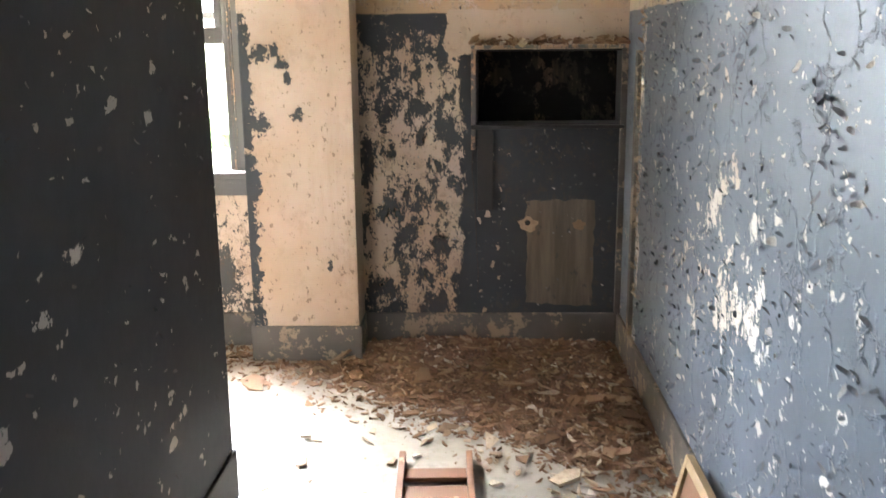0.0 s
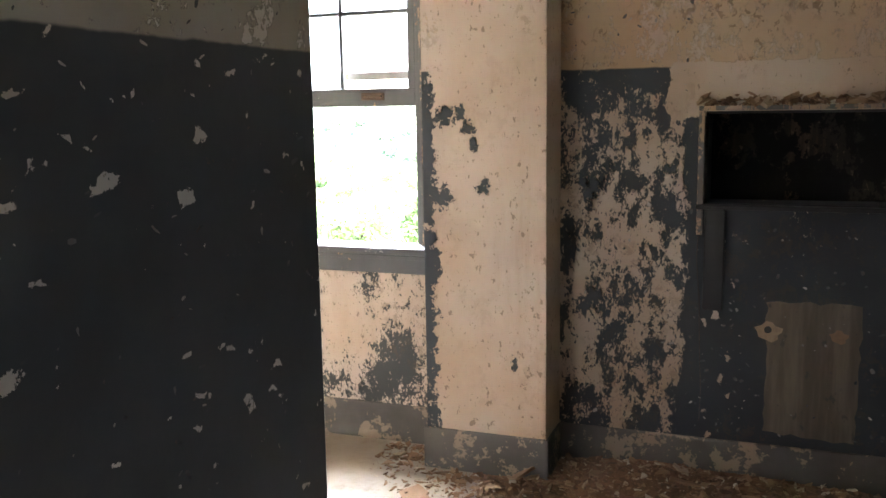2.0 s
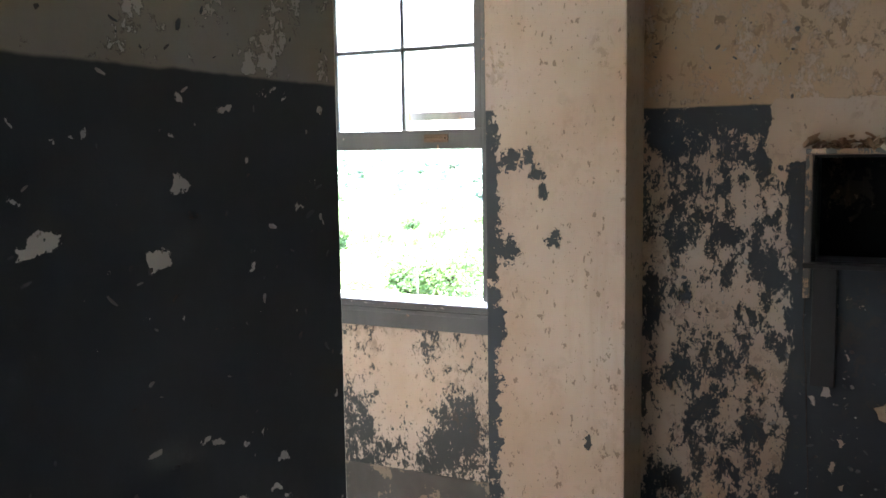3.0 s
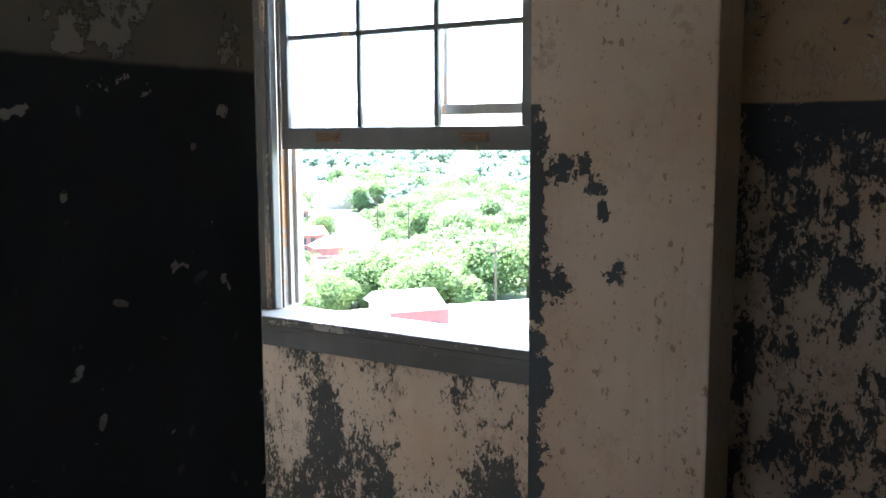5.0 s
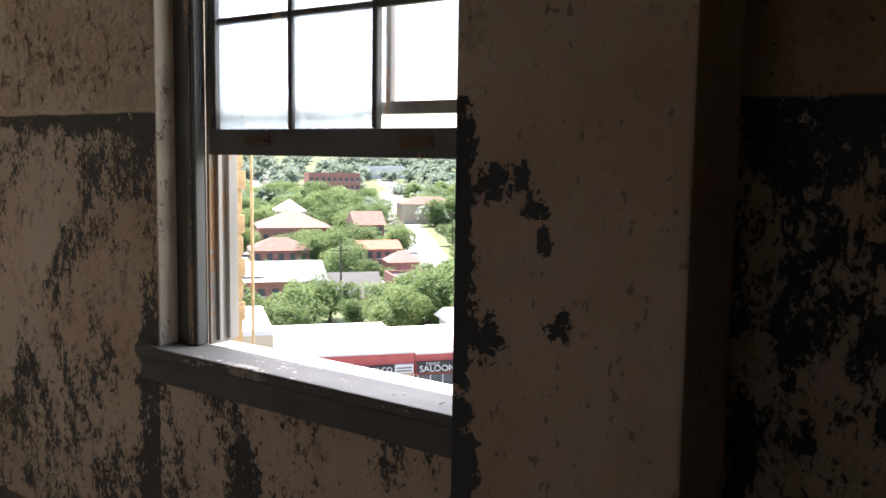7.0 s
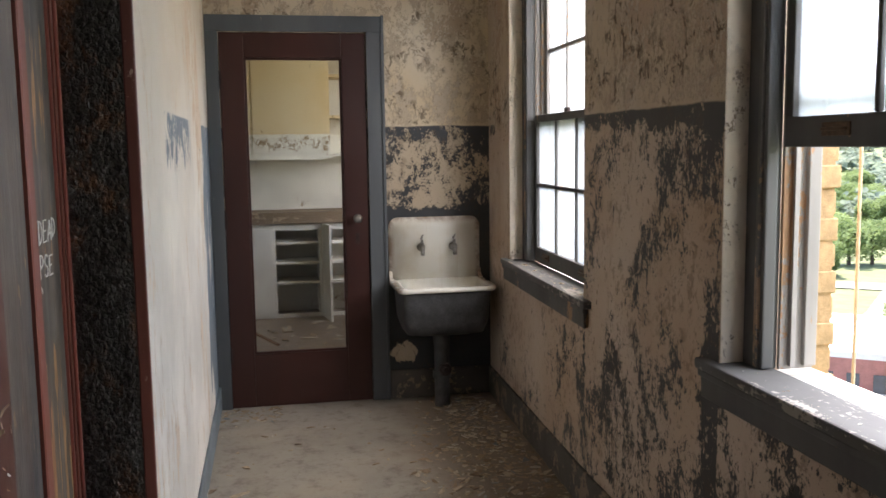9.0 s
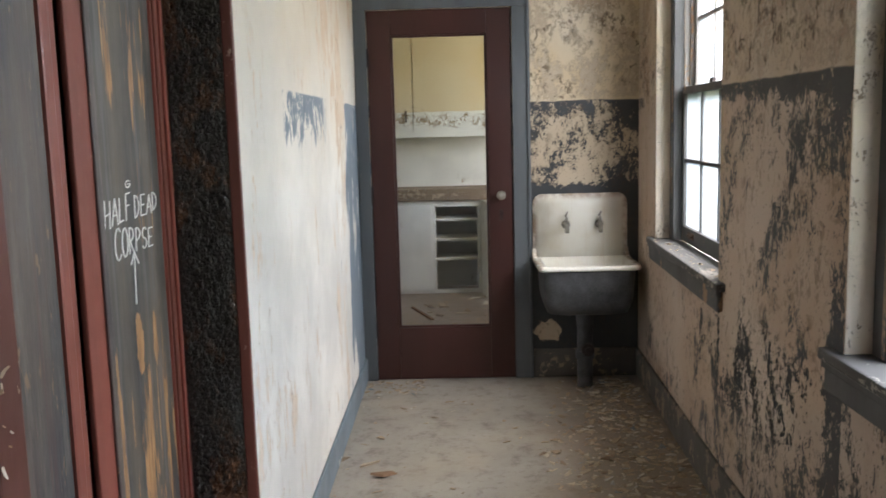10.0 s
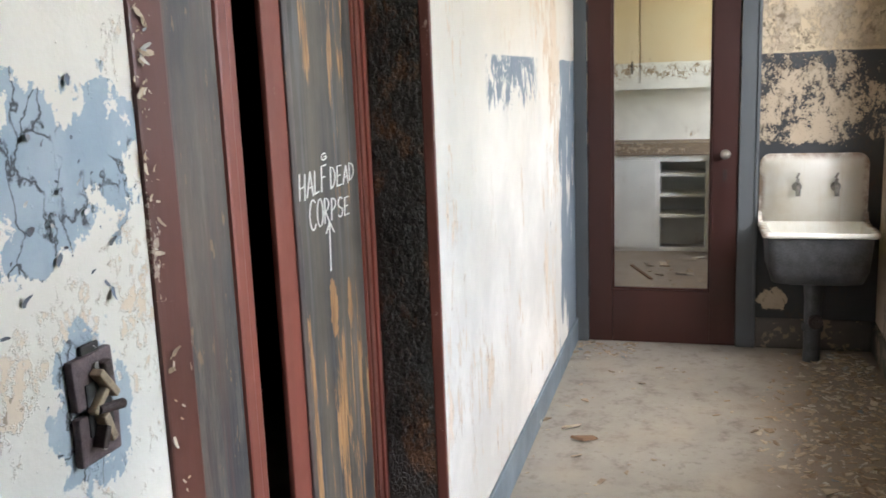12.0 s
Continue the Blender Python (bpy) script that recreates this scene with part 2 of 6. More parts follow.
def glassy(name, tint, rough, dirt, mirror=1.0):
    """Window glass: clear, with a film of grime."""
    k = Tree(name)
    t = k.t
    clear = t.nodes.new("ShaderNodeBsdfTransparent")
    clear.inputs[0].default_value = (*tint, 1)
    gloss = t.nodes.new("ShaderNodeBsdfGlossy")
    gloss.inputs["Roughness"].default_value = rough
    fres = t.nodes.new("ShaderNodeFresnel")
    m1 = t.nodes.new("ShaderNodeMixShader")
    t.links.new(fres.outputs[0], m1.inputs[0])
    t.links.new(clear.outputs[0], m1.inputs[1])
    t.links.new(gloss.outputs[0], m1.inputs[2])
    grime = t.nodes.new("ShaderNodeBsdfTranslucent")
    grime.inputs[0].default_value = (0.75, 0.8, 0.85, 1)
    m2 = t.nodes.new("ShaderNodeMixShader")
    k.put(k.step(k.noise(5, 4, 0.6, (1, 1, 0.5)), 0.25, 0.75, dirt * 0.55, dirt), m2.inputs[0])
    t.links.new(m1.outputs[0], m2.inputs[1])
    t.links.new(grime.outputs[0], m2.inputs[2])
    t.links.new(m2.outputs[0], t.nodes["Material Output"].inputs[0])
    return k.m


def spots(k, scale, radius, share, shift=0.0, stretch=(1, 1, 0.85)):
    """Scattered separate losses of about one size, in some places more than in others."""
    d = k.add(k.cells(scale, "F1", stretch, 0.06), k.mul(k.math("SUBTRACT", k.noise(scale * 3.5, 5, 0.75, shift=shift), 0.5), 0.42))
    return k.mul(k.step(d, radius, radius - 0.03), k.step(k.noise(scale * 0.55, 2, 0.5, shift=shift + 4.0), share, share + 0.03))


def dark_bias(k):
    low = k.step(k.z, LINE + 0.02, LINE)
    wide = (1, 0.55, 1.1)
    return k.mul(k.math("MAXIMUM", k.mul(spots(k, 8.0, 0.20, 0.46, 0.0, wide), 0.3), k.mul(spots(k, 19.0, 0.18, 0.48, 7.0, wide), 0.3)), low)


def right_bias(k):
    # large losses about waist height, small ones all over, a worn strip by the corner
    d = k.math("SQRT", k.add(k.math("POWER", k.math("SUBTRACT", k.y, 2.80), 2.0), k.math("POWER", k.mul(k.math("SUBTRACT", k.z, 0.82), 1.5), 2.0)))
    strip = k.mul(k.step(k.y, 4.03, 4.10), k.step(k.y, 4.19, 4.14))
    some = k.math("MAXIMUM", k.mul(spots(k, 12.0, 0.18, 0.47, 0.0, (1, 0.6, 1.0)), 0.25), k.mul(spots(k, 28.0, 0.18, 0.46, 3.0, (1, 0.6, 1.0)), 0.25))
    return k.add(k.step(d, 0.80, 0.1, 0.0, 0.085), k.mul(some, k.step(k.y, 4.0, 3.5, 0.3, 1.0)), k.mul(strip, 0.10))


def end_bias(k):
    # flakes lost beside the pier, sound dark paint further right, bare plaster over the recess
    wob = k.add(k.x, k.mul(k.noise(6, 3, shift=1.0), 0.12))
    low = k.add(k.step(wob, 0.30, 0.36, 0.004, -0.13), k.step(k.z, 1.34, 1.46, 0.0, -0.06), k.step(k.z, 0.30, 0.18, 0.0, -0.02))
    low = k.add(low, k.mul(k.step(wob, 0.24, 0.27), k.step(k.z, 1.35, 1.39, 0.0, 0.4)))
    few = k.mul(spots(k, 13.0, 0.17, 0.50, 2.0), k.mul(k.step(wob, 0.36, 0.40), k.step(wob, 0.62, 0.58)))
    low = k.add(low, k.mul(few, 0.4))
    return k.mul(low, k.step(k.z, LINE + 0.02, LINE))


def pier_bias(k):
    # the dado survives along the left arris only
    edge = k.add(k.x, k.mul(k.math("SUBTRACT", k.noise(9, 6, 0.75, shift=2.0), 0.5), 0.30))
    low = k.step(edge, -0.655, -0.61, -0.035, 0.34)
    keep = None
    for cx, cz, rx, rz in ((-0.455, 1.112, 0.026, 0.020), (-0.440, 1.135, 0.012, 0.016), (-0.535, 1.392, 0.020, 0.028), (-0.508, 1.335, 0.026, 0.026), (-0.486, 1.275, 0.014, 0.026), (-0.60, 1.38, 0.045, 0.035), (-0.60, 1.08, 0.03, 0.04), (-0.33, 0.45, 0.012, 0.03)):
        b = k.blob(k.x, k.z, cx, cz, rx * 0.95, rz * 0.95, 2.3, 62)
        keep = b if keep is None else k.math("MAXIMUM", keep, b)
    return k.add(low, k.mul(keep, -0.7))


def window_bias(k):
    # a sound band under the line, strips beside the openings, patches below the sills
    below = k.step(k.z, LINE + 0.02, LINE)
    band = k.step(k.add(k.z, k.mul(k.noise(7, 5, 0.65, shift=3.0), 0.16)), 1.545, 1.60, 0.0, -0.085)
    side = k.mul(k.step(k.add(k.x, k.mul(k.noise(8, 4, shift=2.0), 0.1)), -2.04, -1.96), k.step(k.x, -1.949, -1.955))
    mid = k.mul(k.step(k.math("ABSOLUTE", k.math("SUBTRACT", k.x, -2.36)), 0.32, 0.10), k.mul(k.step(k.z, 0.85, 1.05), 0.016))
    under = k.step(k.add(k.z, k.mul(k.noise(4, 3, shift=6.0), 0.2)), 0.92, 0.72, 0.0, -0.042)
    under = k.mul(under, k.step(k.x, -2.9, -3.2, 1.0, 1.8))
    bare = k.step(k.y, 4.503, 4.51, 0.0, 0.12)
    return k.mul(k.add(band, k.mul(side, -0.07), k.mul(mid, -1.0), under, bare, 0.042, k.step(k.x, -2.9, -3.3, 0.0, -0.026)), below)


def door_bias(k):
    low = k.step(k.z, 1.12, 0.98, 0.0, -0.35)
    return k.mul(k.add(low, k.step(k.y, 4.36, 4.5, 0.018, -0.04), k.step(k.z, 1.44, 1.52, 0.0, -0.04), k.mul(k.blob(k.y, k.z, 4.05, 0.27, 0.075, 0.06, 1.2, 22), 0.6)), k.step(k.z, LINE + 0.02, LINE))


def white_patches(k, col):
    # remains of the blue dado on the white wall
    a = k.mul(k.step(k.z, LINE + 0.012, LINE + 0.004), k.step(k.noise(17, 5, 0.75, (0.8, 1, 0.5), shift=3.0), 0.47, 0.50))
    a = k.mul(a, k.step(k.add(k.z, k.mul(k.noise(14, 4, 0.7, (1, 1, 0.3), shift=8.0), 0.3)), 1.53, 1.56))
    a = k.mul(a, k.mul(k.step(k.x, -2.60, -2.66), k.step(k.x, -3.62, -3.45)))
    far = k.mul(k.step(k.x, -3.95, -4.35, 0.0, 0.55), k.step(k.z, LINE + 0.012, LINE))
    b = k.step(k.add(k.noise(5, 6, 0.7, (1, 1, 0.3)), k.mul(far, 0.45)), 0.66, 0.69)
    b = k.mul(b, k.step(k.x, -3.6, -3.8))
    return k.mix(k.math("MAXIMUM", a, b), col, OLDBLUE)


def switch_patches(k, col):
    a = k.blob(k.x, k.z, -0.61, 1.41, 0.155, 0.075, 1.6, 19)
    b = k.blob(k.x, k.z, -0.613, 1.137, 0.068, 0.090, 0.9, 30)
    c = k.blob(k.x, k.z, -0.555, 1.335, 0.040, 0.045, 1.6, 24)
    d = k.blob(k.x, k.z, -0.67, 1.46, 0.020, 0.028, 1.6, 30)
    few = k.mul(spots(k, 22.0, 0.16, 0.55, 5.0), 0.8)
    cr = k.mul(k.step(k.cells(17, "DISTANCE_TO_EDGE", (1.5, 1, 0.55), 0.09), 0.0, 0.06, 1.0, 0.0), k.step(k.noise(9, 3, shift=8.0), 0.42, 0.50))
    tone = k.mix(k.step(k.noise(14, 4), 0.35, 0.7), (0.27, 0.33, 0.375), (0.34, 0.39, 0.43))
    blue = k.mix(cr, tone, (0.05, 0.055, 0.06))
    area = k.math("MAXIMUM", k.math("MAXIMUM", k.math("MAXIMUM", a, b), k.math("MAXIMUM", c, d)), few)
    return k.mix(area, col, blue)


def cupboard_flakes(k, col):
    # paint lost in a band along the foot of the wall cupboard and at its edges
    zz = k.add(k.z, k.mul(k.math("SUBTRACT", k.noise(5, 3, 0.6, shift=11.0), 0.5), 0.22))
    band = k.mul(k.step(zz, 1.41, 1.44), k.step(zz, 1.55, 1.50))
    n = k.noise(30, 5, 0.75, (1, 1, 0.8), 0.4, 3.0)
    lost = k.math("MAXIMUM", k.mul(band, k.step(n, 0.50, 0.54)), k.mul(k.step(n, 0.62, 0.65), k.step(k.noise(4, 3, shift=5.0), 0.5, 0.58)))
    return k.mix(lost, col, k.mix(k.step(k.noise(60, 3), 0.45, 0.55), (0.20, 0.12, 0.05), (0.42, 0.36, 0.27)))


M = {}
# Same slate dado as the dark wall, lightened and blued for window light.
M["right"] = peeling("lit_paint_right", low=(0.098, 0.122, 0.150), under=(0.70, 0.67, 0.62), low_thr=0.61, high_thr=0.55, big=7.0, fine=13, stretch=(1, 1, 0.9), gloss=0.42, spec=0.45, rim=(0.06, 0.065, 0.07), bias=right_bias, crack=0.8)
# Cream above the line is halved here for this wall's shade.
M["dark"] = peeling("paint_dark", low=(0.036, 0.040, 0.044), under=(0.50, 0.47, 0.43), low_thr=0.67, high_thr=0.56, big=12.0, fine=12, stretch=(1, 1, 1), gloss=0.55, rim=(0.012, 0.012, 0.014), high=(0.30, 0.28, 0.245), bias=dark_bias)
M["end"] = peeling("paint_end", low_thr=0.505, high_thr=0.54, bias=end_bias, under=(0.44, 0.355, 0.29), big=13.0, fine=26, stretch=(1, 1, 0.6), high=(0.42, 0.31, 0.22), gloss=0.6, spec=0.2, fleck=0.6)
M["pier"] = peeling("paint_pier", low_thr=0.55, high_thr=0.42, bias=pier_bias, big=6.0, fine=14, under=(0.48, 0.39, 0.32), high=(0.47, 0.37, 0.285), gloss=0.55, fleck=0.25)
M["window_wall"] = peeling("paint_window", low=(0.047, 0.047, 0.046), low_thr=0.50, high_thr=0.52, bias=window_bias, big=4.0, fine=24, fleck=0.9, stretch=(1, 1, 0.62), under=(0.55, 0.45, 0.365), high=(0.57, 0.48, 0.38), rim=(0.14, 0.12, 0.10))
M["door_wall"] = peeling("paint_door_wall", low=(0.045, 0.047, 0.05), low_thr=0.505, high_thr=0.515, bias=door_bias, big=9.0, fine=28, fleck=0.75, under=(0.52, 0.43, 0.32), high=(0.66, 0.57, 0.43), rim=(0.3, 0.24, 0.17))
M["white"] = peeling("paint_white", soft=True, low=(0.60, 0.58, 0.54), high=(0.60, 0.51, 0.385), under=(0.68, 0.58, 0.47), low_thr=0.56, high_thr=0.53, big=1.6, fine=9, gloss=0.55, rim=(0.62, 0.56, 0.48), stretch=(1, 1, 0.3), blobs=white_patches)
M["switch_wall"] = peeling("paint_switch", soft=True, low=(0.61, 0.58, 0.52), high=(0.61, 0.53, 0.42), under=(0.66, 0.57, 0.46), low_thr=0.56, high_thr=0.55, big=3, fine=14, gloss=0.55, rim=(0.55, 0.48, 0.4), blobs=switch_patches)
M["ceiling"] = peeling("paint_ceiling", high=(0.72, 0.68, 0.60), high_thr=0.6)
M["reveal"] = peeling("paint_reveal", low=(0.66, 0.58, 0.475), high=(0.68, 0.60, 0.48), under=(0.30, 0.25, 0.20), low_thr=0.58, high_thr=0.6, big=5, fine=26, rim=(0.5, 0.42, 0.33), gloss=0.6, fleck=0.3)
M["pantry"] = peeling("paint_pantry", low=(0.62, 0.60, 0.54), high=(0.62, 0.60, 0.54), under=(0.45, 0.37, 0.27), low_thr=0.59, high_thr=0.59, rim=(0.3, 0.24, 0.17))
M["cupboard"] = peeling("paint_cupboard", low=(0.66, 0.65, 0.60), high=(0.66, 0.55, 0.36), under=(0.30, 0.19, 0.09), low_thr=0.59, high_thr=0.60, fine=22, rim=(0.4, 0.32, 0.2), gloss=0.5, blobs=cupboard_flakes)


def concrete():
    k = Tree("concrete")
    a, b = k.noise(1.3, 6, 0.65), k.noise(9, 6, 0.7, shift=2.0)
    c = k.mix(k.step(a, 0.3, 0.7), (0.25, 0.225, 0.19), (0.37, 0.335, 0.285))
    c = k.mix(k.mul(k.step(b, 0.5, 0.70), 0.7), c, (0.14, 0.112, 0.085))
    c = k.mix(k.mul(k.step(k.noise(26, 5, 0.7, shift=12.0), 0.56, 0.66), 0.5), c, (0.17, 0.14, 0.11))
    dust = k.mul(k.step(k.noise(2.4, 5, 0.6, shift=7.0), 0.45, 0.75), 0.5)
    c = k.mix(dust, c, (0.40, 0.335, 0.25))
    dirt = k.step(k.add(k.y, k.mul(k.math("SUBTRACT", k.noise(2.0, 5, 0.65, shift=9.0), 0.5), 0.9)), 3.75, 4.25)
    dirt = k.math("MAXIMUM", dirt, k.step(k.x, -4.7, -5.1))
    c = k.mix(k.mul(dirt, 0.75), c, (0.22, 0.155, 0.10))
    return k.done(c, k.add(k.mul(b, 0.35), 0.22), k.add(k.mul(b, 0.6), k.mul(k.noise(80, 4), 0.4)), 0.35, 0.003)


M["floor"] = concrete()
M["skirting"] = painted("skirting_paint", (0.115, 0.103, 0.088), (0.27, 0.205, 0.145), 0.53, 0.6, 7, (1, 1, 1))
M["blue_skirting"] = painted("blue_skirting_paint", (0.20, 0.25, 0.29), (0.50, 0.46, 0.40), 0.64, 0.55, 7, (1, 1, 1))
M["grey_trim"] = painted("grey_trim_paint", (0.118, 0.130, 0.138), (0.30, 0.25, 0.2), 0.63, 0.45)
M["sash"] = painted("sash_paint", (0.105, 0.103, 0.098), (0.33, 0.20, 0.11), 0.6, 0.6)
M["sash_inner"] = painted("sash_inner_paint", (0.40, 0.37, 0.34), (0.42, 0.24, 0.13), 0.56, 0.6, 9.0, (2, 1, 0.12), 0.5, 0.55)
M["sash_worn"] = painted("worn_moulding_paint", (0.15, 0.14, 0.13), (0.36, 0.24, 0.16), 0.50, 0.6, 10.0, (2, 1, 0.2), 0.5, 0.6)
M["sill"] = painted("sill_paint", (0.13, 0.125, 0.118), (0.32, 0.29, 0.25), 0.56, 0.72, 10, (0.15, 1, 1))
M["door_wood"] = painted("door_stain", (0.055, 0.017, 0.013), (0.13, 0.06, 0.04), 0.66, 0.36)
M["red"] = painted("red_oxide_paint", (0.22, 0.062, 0.043), (0.33, 0.22, 0.16), 0.63, 0.45, 12.0, (1, 1, 0.2), 0.5, 0.5)
M["brown"] = painted("brown_paint", (0.15, 0.048, 0.033), (0.36, 0.28, 0.22), 0.59, 0.45, 14.0, (1, 1, 0.3), 0.6, 0.5)



def panel_paint():
    k = Tree("panel_paint")
    c = k.mix(k.step(k.noise(4, 5, 0.6, (4, 1, 0.2)), 0.3, 0.7), (0.035, 0.037, 0.039), (0.11, 0.092, 0.07))
    c = k.mix(k.mul(k.step(k.noise(9, 5, 0.7, (3.5, 1, 0.12), shift=9.0), 0.52, 0.62), 0.6), c, (0.13, 0.125, 0.12))
    n = k.add(k.noise(7, 5, 0.7, (3.0, 1, 0.22), shift=4.0), k.step(k.z, 1.15, 0.8, 0.0, 0.10), k.step(k.z, 1.35, 1.6, 0.0, 0.08))
    n = k.add(n, k.mul(k.blob(k.x, k.z, -1.70, 0.97, 0.022, 0.075, 0.8, 25), 0.3), k.mul(k.blob(k.x, k.z, -1.80, 0.96, 0.014, 0.07, 1.0, 25), 0.3), k.mul(k.blob(k.x, k.z, -1.535, 0.95, 0.02, 0.04, 1.0, 25), 0.3))
    wood = k.mix(k.step(k.noise(20, 4, 0.6, (3, 1, 0.3)), 0.35, 0.65), (0.22, 0.12, 0.055), (0.42, 0.235, 0.10))
    c = k.mix(k.step(n, 0.64, 0.66), c, wood)
    return k.done(c, k.add(k.mul(k.noise(12, 4), 0.3), 0.34), k.noise(50, 5, 0.6, (1, 1, 0.15)), 0.4, 0.002)


def tarred():
    """Old varnish, crazed into scales and run into drips."""
    k = Tree("crazed_varnish")
    cell = k.cells(75, "DISTANCE_TO_EDGE", (1, 1, 0.7), 0.012)
    n = k.noise(6, 5, 0.7, (1, 1, 0.6))
    c = k.mix(k.step(n, 0.50, 0.62), (0.034, 0.029, 0.022), (0.16, 0.072, 0.03))
    c = k.mix(k.mul(k.step(k.noise(5, 4, 0.7, (1, 1, 0.4), shift=6.0), 0.52, 0.66), 0.55), c, (0.06, 0.062, 0.05))
    c = k.mix(k.mul(k.step(k.noise(60, 4, 0.7, (1, 1, 0.5), shift=3.0), 0.60, 0.66), 0.5), c, (0.16, 0.15, 0.13))
    h = k.add(k.step(cell, 0.0, 0.22), k.mul(k.noise(40, 5, 0.7), 1.3))
    return k.done(c, 0.33, h, 1.0, 0.009)


def board_paint():
    """Grey-brown paint rubbed along the grain, with stains."""
    k = Tree("grey_board_paint")
    c = k.mix(k.step(k.noise(5, 5, 0.65, (2, 1, 0.35)), 0.35, 0.65), (0.045, 0.044, 0.047), (0.105, 0.082, 0.066))
    c = k.mix(k.mul(k.step(k.noise(13, 6, 0.75, (2.2, 1, 0.22), shift=5.0), 0.50, 0.64), 0.6), c, (0.16, 0.135, 0.115))
    c = k.mix(k.mul(k.step(k.noise(26, 5, 0.75, (1.5, 1, 0.4), shift=9.0), 0.62, 0.66), 0.8), c, (0.25, 0.16, 0.09))
    c = k.mix(k.mul(k.step(k.noise(11, 4, 0.6, (3, 1, 0.15), shift=2.0), 0.55, 0.7), 0.5), c, (0.10, 0.04, 0.03))
    return k.done(c, k.add(k.mul(k.noise(12, 4), 0.3), 0.36), k.noise(50, 5, 0.65, (2, 1, 0.12)), 0.5, 0.002)


M["grey_board"] = board_paint()
M["panel"] = panel_paint()
M["tar"] = tarred()
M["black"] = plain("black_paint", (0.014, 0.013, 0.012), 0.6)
M["chalk"] = plain("chalk_white", (0.75, 0.74, 0.70), 0.9, 0.1, 60)
M["rust"] = plain("rusty_iron", (0.055, 0.04, 0.038), 0.6, 0.5, 60, 0.6, 0.002, 0.5)
M["brass"] = plain("tarnished_brass", (0.10, 0.06, 0.035), 0.5, 0.5, 80, 0.4, 0.001, 0.7)
M["switch_iron"] = plain("purplish_rusty_iron", (0.105, 0.075, 0.078), 0.5, 0.5, 50, 0.6, 0.002, 0.3)
M["tan_metal"] = plain("tan_brass", (0.32, 0.25, 0.17), 0.5, 0.45, 90, 0.4, 0.001, 0.3)
M["steel"] = plain("dull_steel", (0.30, 0.28, 0.25), 0.45, 0.3, 60, 0.3, 0.001, 0.8)


def enamel():
    k = Tree("stained_enamel")
    n = k.noise(5, 5, 0.6)
    c = k.mix(k.step(n, 0.4, 0.75), (0.80, 0.775, 0.70), (0.70, 0.64, 0.52))
    edge = k.math("MAXIMUM", k.step(k.z, 1.0, 1.045), k.math("MAXIMUM", k.step(k.y, 4.01, 3.975), k.step(k.y, 4.45, 4.49)))
    rusty = k.mul(edge, k.step(k.noise(13, 5, 0.7), 0.36, 0.62))
    c = k.mix(k.mul(rusty, 0.75), c, (0.26, 0.13, 0.055))
    drip = k.step(k.noise(6, 5, 0.6, (1, 3.5, 0.25), shift=5.0), 0.58, 0.8)
    c = k.mix(k.mul(drip, 0.35), c, (0.48, 0.33, 0.18))
    return k.done(c, 0.16, k.noise(40, 3), 0.06, 0.001)


M["enamel"] = enamel()
M["sink_iron"] = plain("dull_iron_glaze", (0.055, 0.056, 0.058), 0.5, 0.5, 14, 0.4, 0.002)


def rubble(name, stops):
    k = Tree(name)
    c = k.ramp(k.random("island"), stops)
    c = k.mix(k.mul(k.step(k.noise(60, 4), 0.4, 0.7), 0.35), c, (0.16, 0.09, 0.055))
    return k.done(c, 0.9, k.noise(120, 3), 0.5, 0.002)


M["debris"] = rubble("plaster_rubble", [(0.0, (0.10, 0.054, 0.029)), (0.4, (0.185, 0.105, 0.057)), (0.7, (0.255, 0.155, 0.09)), (0.93, (0.36, 0.25, 0.165)), (1.0, (0.50, 0.43, 0.35))])
M["chips"] = rubble("paint_chips", [(0.0, (0.26, 0.2, 0.14)), (0.4, (0.44, 0.34, 0.24)), (0.7, (0.55, 0.46, 0.34)), (0.9, (0.6, 0.56, 0.48)), (1.0, (0.22, 0.26, 0.29))])
M["flakes"] = rubble("curled_paint", [(0.0, (0.10, 0.115, 0.14)), (0.84, (0.15, 0.175, 0.205)), (0.92, (0.45, 0.43, 0.40)), (1.0, (0.66, 0.63, 0.58))])
M["pale_flakes"] = rubble("pale_scales", [(0.0, (0.22, 0.15, 0.10)), (0.5, (0.42, 0.33, 0.25)), (1.0, (0.55, 0.47, 0.38))])
M["dark_flakes"] = rubble("dark_curled_paint", [(0.0, (0.04, 0.045, 0.05)), (0.7, (0.08, 0.085, 0.09)), (1.0, (0.42, 0.39, 0.35))])
M["mound"] = plain("rubble_dust", (0.17, 0.092, 0.052), 0.95, 0.4, 10, 0.8, 0.01)
M["wood"] = painted("old_wood", (0.26, 0.125, 0.06), (0.42, 0.27, 0.15), 0.6, 0.65, 8, (0.3, 1, 1))
M["pale_wood"] = painted("pale_wood", (0.50, 0.36, 0.20), (0.3, 0.16, 0.08), 0.62, 0.6, 8, (1, 1, 0.3))
M["counter"] = painted("worn_counter", (0.30, 0.215, 0.14), (0.42, 0.33, 0.23), 0.55, 0.6, 8, (1, 0.2, 1))
# Near-black stands in for shade in the recess and the closed room.
M["gloom"] = peeling("painted_gloom", low=(0.008, 0.008, 0.008), under=(0.026, 0.022, 0.019), low_thr=0.53, high_thr=0.53, big=9, fine=9, gloss=0.85, spec=0.05, high=(0.008, 0.008, 0.008), rim=(0.012, 0.011, 0.010))
M["glass"] = glassy("grimy_glass", (0.93, 0.96, 0.97), 0.05, 0.22)
M["frosted"] = glassy("filmed_glass", (0.85, 0.92, 0.97), 0.15, 0.34)
